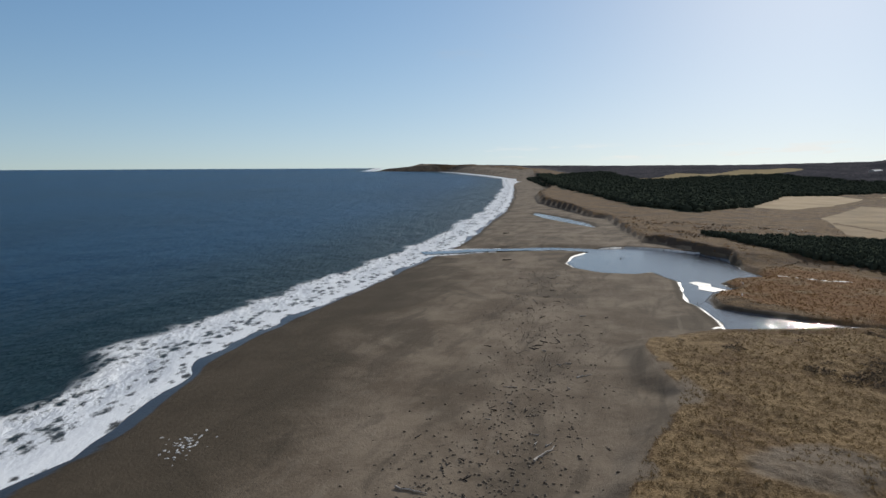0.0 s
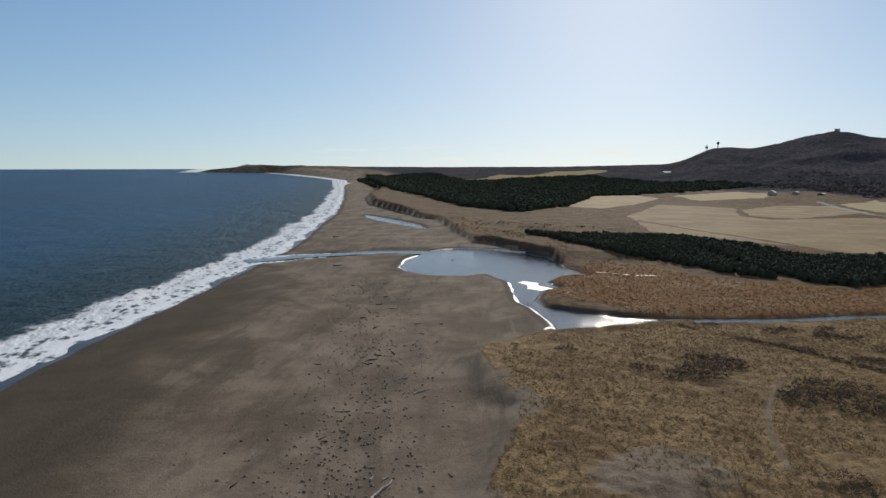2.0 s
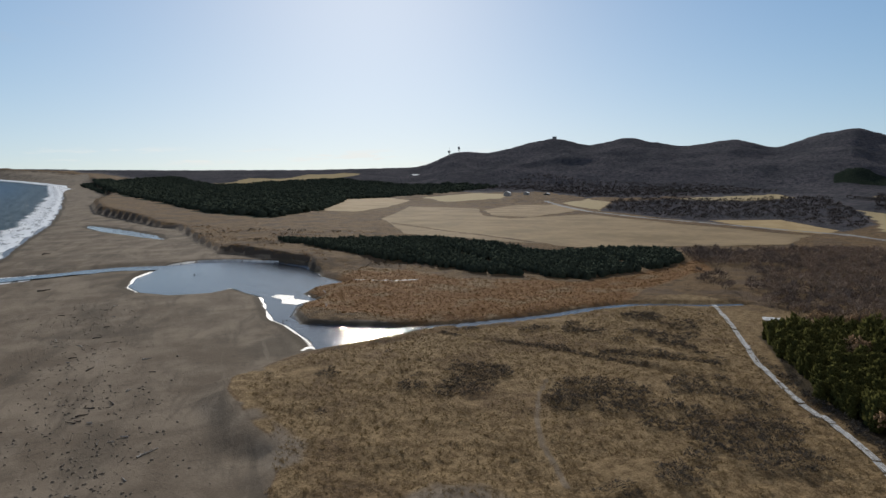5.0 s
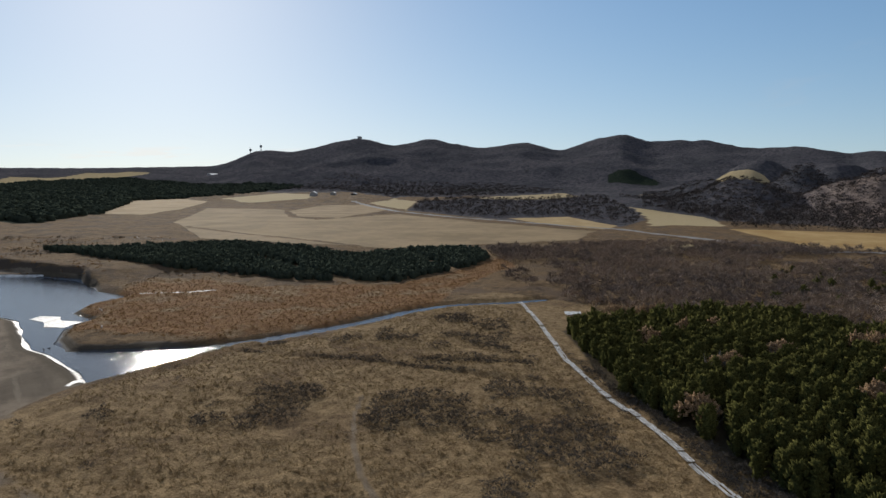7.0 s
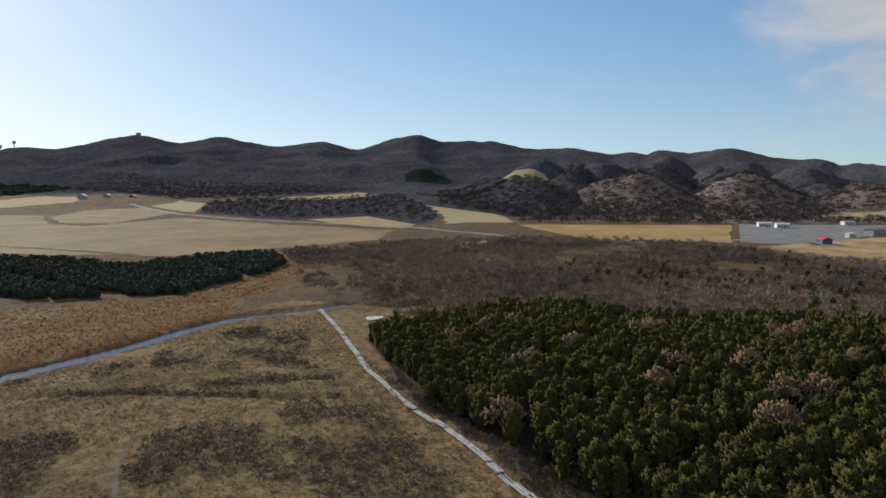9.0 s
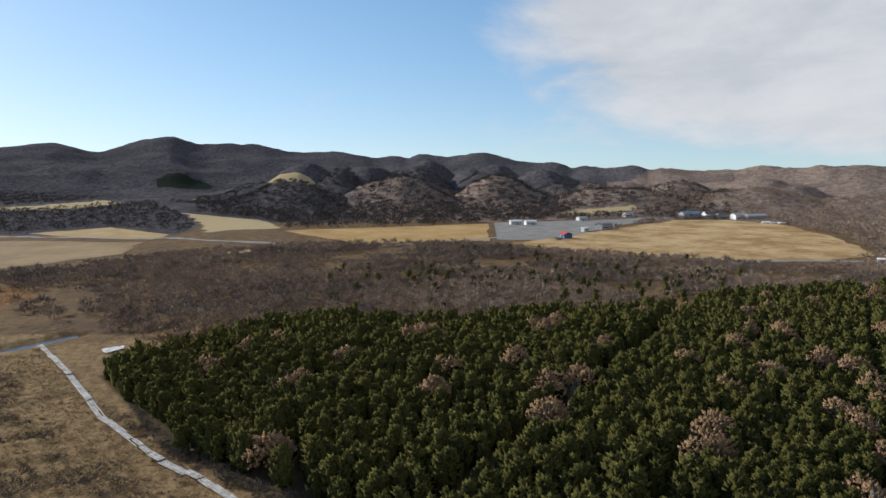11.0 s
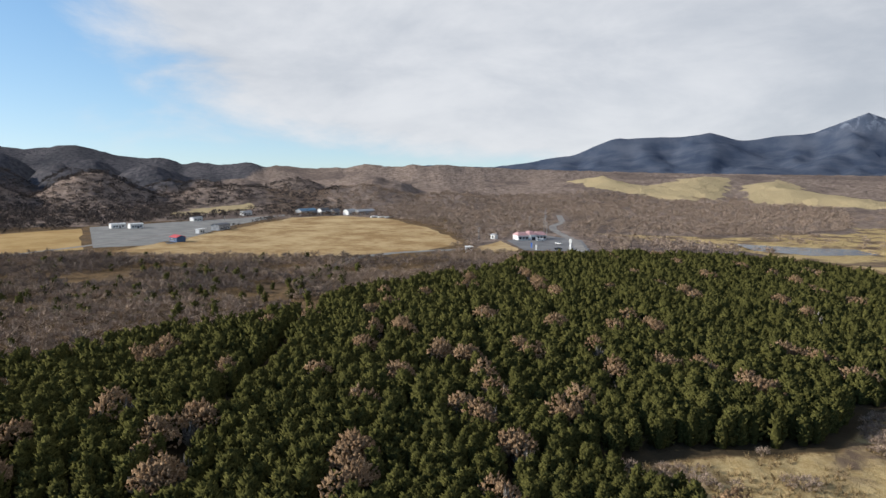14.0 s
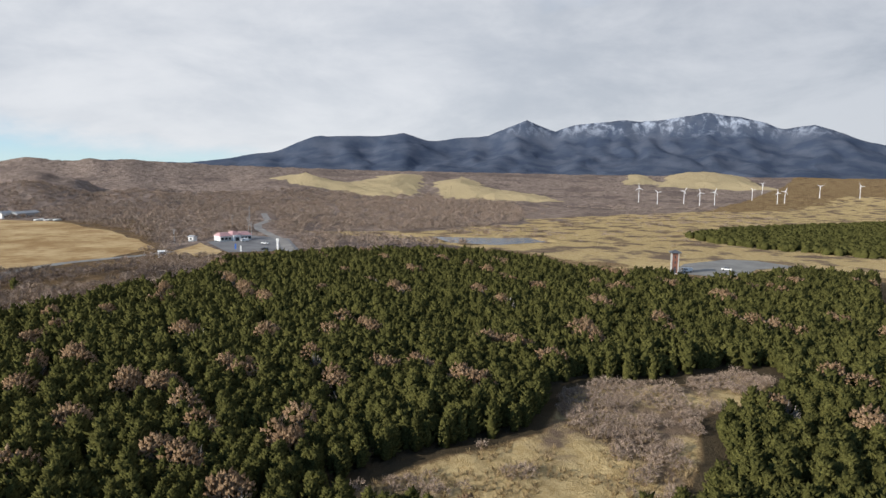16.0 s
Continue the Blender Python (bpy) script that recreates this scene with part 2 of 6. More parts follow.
PEAK_EL = [-0.6, -0.3, 0.35, 0.3, 0.45, 0.3, 0.9, 1.4, 2.9, 2.8, 3.1, 2.5, 3.1, 4.4, 3.4, 4.0, 4.4, 4.4, 4.9, 4.6, 3.6, 3.8, 2.8, 1.9, 1.2, 0.6, -0.5]


FINE_AZ = np.arange(-60, 186, 0.2)
FINE_EL = np.convolve(np.pad(np.interp(FINE_AZ, RIDGE_AZ, RIDGE_EL), 5, mode="edge"), np.hanning(13)[1:-1] / np.hanning(13).sum(), "valid") + 0.04
HUMPS = np.abs(np.sin(np.pi * (FINE_AZ + 1.3 * np.sin(FINE_AZ * 0.37)) / 4.3)) * (0.6 + 0.4 * np.sin(FINE_AZ * 0.9))
FINE_EL = FINE_EL + 0.42 * (HUMPS - 0.5) * np.interp(FINE_AZ, [30, 36, 70, 76, 118, 126], [0, 0.3, 0.3, 1, 1, 0])


def bearing(x, y):
    az = np.degrees(np.arctan2(x - 10, y))
    return np.where(az < -100, az + 360, az)


def height(x, y, fine=True):
    x, y = np.asarray(x, float), np.asarray(y, float)
    wob = (fbm(x, y, 22, 3, 3) - 0.5)
    shore = np.interp(y, SHORE_Y, SHORE_X)
    d = x - shore + wob * 11 * smooth(y, 2500, 400)
    z = np.where(d > 0, 1.5 * (1 - np.exp(-np.maximum(d, 0) / 26)), np.maximum(d * 0.06, -3.5))
    edge = inside(LAND, x + wob * 5, y + (fbm(x, y, 14, 3, 9) - 0.5) * 6) + (vnoise(x, y, 6, 19) - 0.5) * 1.6 * smooth(-y, -140, -128)
    tall = np.interp(y, [-200, 60, 118, 132, 145, 258, 275, 345, 365, 420, 540, 620, 900, 1500, 2600], [1.8, 2.1, 2.0, 1.1, 0.5, 0.5, 3.8, 4.6, 2.2, 3.8, 3.8, 7, 9, 11, 12])
    ramp_out = np.where(y < 128, 4.0 + 6.0 * vnoise(x, y, 17, 18), 1.7)
    rise = smooth(edge, -ramp_out, 0.9) * (0.35 + 0.65 * np.exp(-np.maximum(edge, 0) / 40)) * tall
    rise = np.where(x > 260, rise * 0.3, rise)
    z = z + rise
    # basins of still and running water
    for poly, deep in ((LAGOON, 1.7), (FAR_LAGOON, 1.7), (POND, 2.2)):
        z = z - smooth(inside(poly, x, y), -4.0, 2.5) * (z + deep - 1.3)
    bed = np.interp(x, [92, 196], [-0.3, 0.75])
    z = z - smooth(-along(STREAM, x, y), -4.0, -2.2) * (z - bed) * smooth(x, 86, 98)
    z = np.where(x > 96, np.minimum(z, bed + 1.25 + 0.12 * np.maximum(along(STREAM, x, y) - 4, 0)), z)
    z = z - smooth(-along(OUTFLOW, x, y), -15.0, -5.0) * np.maximum(z + 0.35, 0) * smooth(-x, -66, -50)
    for line in DITCHES:
        z = z - 0.75 * smooth(-along(line, x, y), -1.8, -0.5)
    z = z + 0.9 * smooth(inside(BLOWOUT, x, y), -6, 7)
    # hills and the ranges behind
    r, az = np.hypot(x - 10, y), bearing(x, y)
    ridge_at = np.interp(az, [-60, 10, 30, 40, 72, 90, 105, 120, 140, 180], [4100, 3600, 3000, 2500, 2300, 2000, 1700, 1500, 1700, 2100])
    crest = 47 + ridge_at * np.tan(np.radians(np.interp(az, FINE_AZ, FINE_EL)))
    lumps = fbm(x, y, 330, 4, 21)
    foot = np.interp(az, [70, 85, 100, 112], [0.5, 0.42, 0.45, 0.56])
    ramp = np.clip((r - ridge_at * foot) / (ridge_at * (1 - foot)), 0, 1) ** np.interp(az, [66, 80, 120, 134], [1.0, 2.6, 2.6, 1.0])
    arc = np.radians(az) * ridge_at
    spur = 1 - np.abs(2 * fbm(arc + 120 * lumps, r * 0.4, 330, 4, 31) - 1)
    knolls = (1 - np.abs(2 * fbm(x + 90 * lumps, y, 360, 4, 33) - 1)) ** 1.6
    slope = ramp ** 1.7 * (1 - (1 - ramp) * 1.3 * np.clip(spur - 0.3, 0, 1))
    hill = np.where(r < ridge_at, crest * slope, crest * np.exp(-((r - ridge_at) / 500) ** 2) * (0.55 + 0.45 * np.exp(-((r - ridge_at) / 120) ** 2)))
    hill = hill + knolls * np.clip(crest - 14, 0, 90) * np.interp(az, [66, 80], [0.45, 0.25]) * np.clip(4 * ramp * (1 - ramp), 0, 1) ** 0.8 * np.maximum(smooth(r, 1450, 1750), smooth(az, 74, 98))
    layers = np.zeros(x.shape)
    for k, (at, lift, span, wide) in enumerate(((980, -1.45, 170, 95), (1180, -0.85, 150, 95), (1400, -0.4, 140, 100), (1640, -0.12, 160, 120), (1950, 0.0, 180, 140))):
        turned = np.radians(az) * at + 110 * (fbm(x, y, 420, 3, 131 + k) - 0.5) + k * 97
        dome = np.abs(np.sin(np.pi * turned / span)) ** 0.75
        vary = 0.55 + 0.6 * vnoise(np.degrees(turned / at) * 12, r * 0 + k * 50, 40, 141 + k)
        line = at + 90 * (vnoise(turned, r * 0, 380, 151 + k) - 0.5)
        tops = 46 + at * np.tan(np.radians(np.minimum(np.interp(az, FINE_AZ, FINE_EL) * 0.8 + lift, np.interp(az, FINE_AZ, FINE_EL))))
        flank = np.exp(-np.abs((r - line) / (wide * (0.65 + 0.35 * dome))) ** 1.8)
        gully = 1 - 0.22 * np.abs(2 * fbm(turned * 1.6, r * 0.5, 90, 3, 161 + k) - 1)
        layers = np.maximum(layers, np.maximum(tops, 0) * (0.22 + 0.78 * dome) * np.minimum(vary, 1.0) * flank * gully)
    hill = np.maximum(hill, layers * smooth(az, 66, 80) * smooth(-az, -128, -116))
    lid = np.maximum(44 + r * np.tan(np.radians(np.interp(az, FINE_AZ, FINE_EL))), 4.0)
    swell = np.maximum(hill, 0) / lid
    soft = np.where(swell < 0.8, swell, 0.8 + 0.2 * (1 - np.exp(-(swell - 0.8) / 0.2)))
    hill = np.where(r > ridge_at * 0.93, np.minimum(hill, lid), lid * soft) * smooth(r, 600, 900)
    z = np.where(d > -30, z + np.maximum(hill, 0) * smooth(d, -20, 120), z)
    far = 47 + 4600 * np.tan(np.radians(np.interp(az, PEAK_AZ, PEAK_EL) + 0.55 * (fbm(az, az * 0, 2.2, 4, 181) - 0.5)))
    ramp = np.clip((r - 2700) / 1900, 0, 1)
    fold = 1 - np.abs(2 * fbm(np.radians(az) * 4600 + 200 * lumps, r * 0.3, 300, 5, 41) - 1)
    peak = np.where(r < 4600, far * ramp ** 1.6 * (1 - np.minimum(0.3 + 0.7 * (1 - ramp), (1 - ramp) * 8) * 1.15 * np.clip(fold - 0.25, 0, 1)), far * np.exp(-((r - 4600) / 300) ** 2))
    z = z + np.maximum(peak, 0) * smooth(az, 108, 116)
    for poly in MOUNDS:
        z = z + smooth(inside(poly, x, y), -25, 75) * (5 + 12 * fbm(x, y, 150, 2, 171))
    if fine:
        field = np.full(x.shape, -1e3)
        for poly in list(FIELDS.values()) + FAR_FIELDS + [LOT, TOWER_LOT, PARKING, LAWN]:
            field = np.maximum(field, inside(poly, x, y))
        shoal = np.minimum(np.minimum(along(STREAM, x, y), along(OUTFLOW, x, y)), -np.maximum(inside(LAGOON, x, y), np.maximum(inside(POND, x, y), inside(FAR_LAGOON, x, y))))
        dry = smooth(shoal, 2.5, 8)
        rough = smooth(edge, 0, 5) * smooth(-field, -2, 6) * dry
        z = z + rough * ((fbm(x, y, 9, 3, 51) - 0.5) * 1.1 + (vnoise(x, y, 1.5, 61) - 0.4) * 0.45 * smooth(-r, -420, -150))
        z = z + smooth(d, 4, 30) * (1 - rough) * dry * (fbm(x, y, 14, 4, 71) - 0.5) * 0.25 * smooth(-field, -2, 6)
        woods = smooth(r, 700, 1000) * smooth(d, 100, 300) * smooth(-r, -4500, -3000) * smooth(-field, -2, 20)
        z = z + woods * (vnoise(x, y, 11, 81) - 0.3) * 5.0
    return z


def ground_at(x, y):
    return float(height(np.array([x]), np.array([y]))[0])

# ---------------------------------------------------------------- materials


def material(name, rough=0.85, spec=0.3):
    m = bpy.data.materials.new(name)
    m.use_nodes = True
    nt = m.node_tree
    b = nt.nodes["Principled BSDF"]
    b.inputs["Roughness"].default_value = rough
    b.inputs["Specular IOR Level"].default_value = spec
    return m, nt, b


def place_n(nt):
    return add(nt, "ShaderNodeNewGeometry").outputs["Position"]


def bump_n(nt, b, h, strength, dist):
    n = add(nt, "ShaderNodeBump", {"Height": h, "Strength": strength, "Distance": dist})
    nt.links.new(n.outputs[0], b.inputs["Normal"])


def plain(name, low, high, size=0.5, rough=0.8, spec=0.3, bump=0.3, dist=0.05, metal=0.0):
    """Two tones of one surface at two scales, with a fine relief. size: metres of the coarse patches."""
    m, nt, b = material(name, rough, spec)
    p = place_n(nt)
    coarse, fine = noise_n(nt, p, 1 / size, 4), noise_n(nt, p, 6 / size, 5, 0.65)
    f = math_n(nt, "MULTIPLY_ADD", coarse, 0.6, math_n(nt, "MULTIPLY", fine, 0.4))
    nt.links.new(mix_n(nt, step_n(nt, f, 0.36, 0.64), low, high), b.inputs["Base Color"])
    nt.links.new(step_n(nt, fine, 0.3, 0.7, max(rough - 0.1, 0.02), min(rough + 0.1, 1)), b.inputs["Roughness"])
    b.inputs["Metallic"].default_value = metal
    if bump:
        bump_n(nt, b, fine, bump, dist)
    return m


def leafy(name, low, high, rough=0.95, thin=0.0, spread=1.0):
    """Foliage: tone by clump and by tree; thin lets light through."""
    m, nt, b = material(name, rough, 0.0)
    isl = add(nt, "ShaderNodeNewGeometry").outputs["Random Per Island"]
    tint = add(nt, "ShaderNodeAttribute")
    tint.attribute_name = "tint"
    obj = add(nt, "ShaderNodeObjectInfo").outputs["Random"]
    speck = noise_n(nt, place_n(nt), 3.2, 3, 0.7)
    f = math_n(nt, "MULTIPLY_ADD", isl, 0.35, math_n(nt, "MULTIPLY", math_n(nt, "FRACT", math_n(nt, "ADD", tint.outputs["Fac"], obj)), 0.65))
    col = mix_n(nt, f, low, high)
    col = mix_n(nt, step_n(nt, speck, 0.42, 0.60), tuple(c * (1 - 0.28 * spread) for c in low), col)
    col = mix_n(nt, step_n(nt, speck, 0.58, 0.72), col, tuple(min(1.0, c * (1 + 0.25 * spread)) for c in high))
    nt.links.new(col, b.inputs["Base Color"])
    if thin:
        glow = add(nt, "ShaderNodeBsdfTranslucent", {"Color": col})
        both = add(nt, "ShaderNodeMixShader", {0: thin, 1: b.outputs[0], 2: glow.outputs[0]})
        nt.links.new(both.outputs[0], nt.nodes["Material Output"].inputs[0])
    return m


def ground_material():
    m, nt, b = material("ground", 0.95, 0.04)
    p = place_n(nt)
    za, zb, zc = [], [], []
    for out, label in ((za, "zone_a"), (zb, "zone_b"), (zc, "zone_c")):
        a = add(nt, "ShaderNodeAttribute")
        a.attribute_name = label
        s = add(nt, "ShaderNodeSeparateColor", {0: a.outputs["Color"]})
        out += [s.outputs[0], s.outputs[1], s.outputs[2], a.outputs["Alpha"]]
    huge, big, mid, fine = noise_n(nt, p, 0.008, 5), noise_n(nt, p, 0.05, 5, 0.6), noise_n(nt, p, 0.42, 5, 0.65), noise_n(nt, p, 2.2, 4, 0.7)
    grit = math_n(nt, "MULTIPLY_ADD", mid, 0.5, math_n(nt, "MULTIPLY", fine, 0.5))

    def edge(w, k=0.5):
        """The border of a zone, frayed by noise."""
        v = math_n(nt, "ADD", w, math_n(nt, "MULTIPLY", math_n(nt, "SUBTRACT", grit, 0.5), k * 2))
        return math_n(nt, "MULTIPLY", step_n(nt, v, 0.35, 0.65), step_n(nt, w, 0.02, 0.12))

    col = mix_n(nt, step_n(nt, grit, 0.36, 0.64), (0.1124, 0.0722, 0.0374), (0.2044, 0.1347, 0.0713))         # heath
    col = mix_n(nt, step_n(nt, big, 0.46, 0.62), col, (0.1213, 0.0843, 0.0548))
    tufts = noise_n(nt, p, 0.19, 5, 0.7)
    col = mix_n(nt, math_n(nt, "MULTIPLY", step_n(nt, tufts, 0.50, 0.62), 0.6), col, (0.058, 0.040, 0.024))
    crowns = noise_n(nt, p, 0.11, 4, 0.7)
    # bare hill woods; a blue tint in the tones stands for distance haze
    hazy_wood = mix_n(nt, step_n(nt, math_n(nt, "MULTIPLY_ADD", crowns, 0.6, math_n(nt, "MULTIPLY", grit, 0.4)), 0.38, 0.62), (0.0494, 0.0494, 0.0586), (0.1234, 0.1143, 0.1161))
    hazy_wood = mix_n(nt, step_n(nt, huge, 0.42, 0.62), hazy_wood, mix_n(nt, step_n(nt, crowns, 0.2, 0.8), (0.0356, 0.0374, 0.0448), (0.0968, 0.0932, 0.0968)))
    col = mix_n(nt, edge(zb[0]), col, hazy_wood)
    lw = add(nt, "ShaderNodeAttribute")
    lw.attribute_name = "brown_wood"
    # brown brushwood, its tone lightened for the bearings lit from the front
    brush = math_n(nt, "MULTIPLY_ADD", crowns, 0.55, math_n(nt, "MULTIPLY", grit, 0.45))
    brown = mix_n(nt, step_n(nt, brush, 0.38, 0.62), (0.1277, 0.0981, 0.0806), (0.3024, 0.2352, 0.1949))
    brown = mix_n(nt, math_n(nt, "MULTIPLY", step_n(nt, huge, 0.5, 0.62), 0.6), brown, (0.1142, 0.0887, 0.078))
    col = mix_n(nt, edge(lw.outputs["Fac"]), col, brown)
    grass = mix_n(nt, step_n(nt, grit, 0.40, 0.60), (0.1389, 0.0914, 0.0458), (0.2946, 0.2065, 0.1094))
    grass = mix_n(nt, step_n(nt, big, 0.50, 0.66), grass, mix_n(nt, step_n(nt, grit, 0.4, 0.6), (0.1049, 0.0705, 0.0402), (0.2032, 0.1344, 0.0716)))
    col = mix_n(nt, edge(za[2]), col, grass)
    reed = mix_n(nt, step_n(nt, grit, 0.40, 0.60), (0.1304, 0.066, 0.028), (0.2332, 0.1287, 0.0569))
    reed = mix_n(nt, step_n(nt, big, 0.5, 0.62), reed, mix_n(nt, step_n(nt, grit, 0.45, 0.6), (0.1606, 0.1025, 0.055), (0.2885, 0.2061, 0.1174)))
    col = mix_n(nt, edge(za[3]), col, reed)
    gold = mix_n(nt, step_n(nt, grit, 0.36, 0.64), (0.33, 0.235, 0.105), (0.50, 0.385, 0.20))
    gold = mix_n(nt, step_n(nt, big, 0.48, 0.60), gold, (0.16, 0.115, 0.08))
    col = mix_n(nt, edge(zb[3]), col, gold)
    col = mix_n(nt, edge(zc[3], 0.2), col, mix_n(nt, grit, (0.32, 0.25, 0.14), (0.47, 0.38, 0.225)))
    col = mix_n(nt, edge(zc[2], 0.3), col, mix_n(nt, step_n(nt, grit, 0.4, 0.62), (0.012, 0.018, 0.014), (0.04, 0.05, 0.035)))
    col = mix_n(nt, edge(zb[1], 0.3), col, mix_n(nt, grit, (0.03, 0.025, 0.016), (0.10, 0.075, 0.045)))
    sand = mix_n(nt, step_n(nt, math_n(nt, "MULTIPLY_ADD", big, 0.7, math_n(nt, "MULTIPLY", grit, 0.3)), 0.38, 0.62), (0.1298, 0.1001, 0.0714), (0.2268, 0.1811, 0.1322))
    sand = mix_n(nt, math_n(nt, "MULTIPLY", step_n(nt, noise_n(nt, p, 0.022, 5, 0.6, 1.2), 0.52, 0.62), 0.6), sand, (0.0846, 0.0686, 0.0506))
    turned = add(nt, "ShaderNodeMapping", {"Vector": p, "Rotation": (0, 0, 0.30)}).outputs[0]
    swash = add(nt, "ShaderNodeMapping", {"Vector": turned, "Scale": (1.0, 0.22, 1.0)}).outputs[0]
    lines = noise_n(nt, swash, 0.16, 6, 0.62, 0.7)
    sand = mix_n(nt, math_n(nt, "MULTIPLY", step_n(nt, lines, 0.50, 0.66), 0.55), sand, (0.0871, 0.0711, 0.0531))
    sand = mix_n(nt, math_n(nt, "MULTIPLY", step_n(nt, lines, 0.44, 0.32), 0.4), sand, (0.2483, 0.2058, 0.1559))
    trod = math_n(nt, "MULTIPLY", step_n(nt, noise_n(nt, p, 0.9, 3, 0.6), 0.54, 0.66), step_n(nt, noise_n(nt, p, 0.06, 3), 0.44, 0.58))
    sand = mix_n(nt, math_n(nt, "MULTIPLY", trod, 0.35), sand, (0.0752, 0.0624, 0.0486))
    col = mix_n(nt, edge(za[0], 0.25), col, sand)
    # earth of the steep bluffs, darkened to put their backlit shade into the colour
    col = mix_n(nt, edge(zb[2], 0.4), col, mix_n(nt, grit, (0.045, 0.035, 0.028), (0.13, 0.10, 0.075)))
    damp = step_n(nt, math_n(nt, "ADD", za[1], math_n(nt, "MULTIPLY", math_n(nt, "SUBTRACT", noise_n(nt, p, 0.03, 5, 0.6, 0.8), 0.5), 0.55)), 0.12, 0.5)
    col = mix_n(nt, math_n(nt, "MULTIPLY", damp, 0.85), col, mix_n(nt, big, (0.0555, 0.0443, 0.031), (0.0833, 0.067, 0.0476)))
    wet = step_n(nt, math_n(nt, "ADD", za[1], math_n(nt, "MULTIPLY", math_n(nt, "SUBTRACT", big, 0.5), 0.4)), 0.6, 0.85)
    col = mix_n(nt, wet, col, (0.022, 0.019, 0.017))
    # mountain rock with the distance haze painted in as blue-grey
    hazy_rock = mix_n(nt, step_n(nt, noise_n(nt, p, 0.006, 6, 0.6), 0.36, 0.66), (0.050, 0.066, 0.100), (0.086, 0.100, 0.132))
    col = mix_n(nt, zc[1], col, hazy_rock)
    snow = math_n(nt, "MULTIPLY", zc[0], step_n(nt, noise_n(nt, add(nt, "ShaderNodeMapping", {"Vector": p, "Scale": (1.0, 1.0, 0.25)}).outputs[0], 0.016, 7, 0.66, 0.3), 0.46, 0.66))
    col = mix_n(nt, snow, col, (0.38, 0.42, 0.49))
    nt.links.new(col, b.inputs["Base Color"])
    nt.links.new(step_n(nt, wet, 0.2, 1.0, 0.95, 0.34), b.inputs["Roughness"])
    matt = math_n(nt, "SUBTRACT", 1.0, math_n(nt, "MAXIMUM", zb[0], zc[2]))
    nt.links.new(math_n(nt, "MULTIPLY", step_n(nt, wet, 0.2, 1.0, 0.04, 0.5), matt), b.inputs["Specular IOR Level"])
    lumpy = math_n(nt, "MULTIPLY", math_n(nt, "SUBTRACT", 1.0, math_n(nt, "MULTIPLY", za[0], 0.75)), math_n(nt, "SUBTRACT", 1.0, wet))
    canopy = math_n(nt, "MULTIPLY", math_n(nt, "MULTIPLY", crowns, math_n(nt, "MAXIMUM", zb[0], zc[2])), 5.0)
    bump_n(nt, b, math_n(nt, "MULTIPLY_ADD", grit, math_n(nt, "MAXIMUM", lumpy, 0.10), canopy), 1.0, 0.9)
    return m


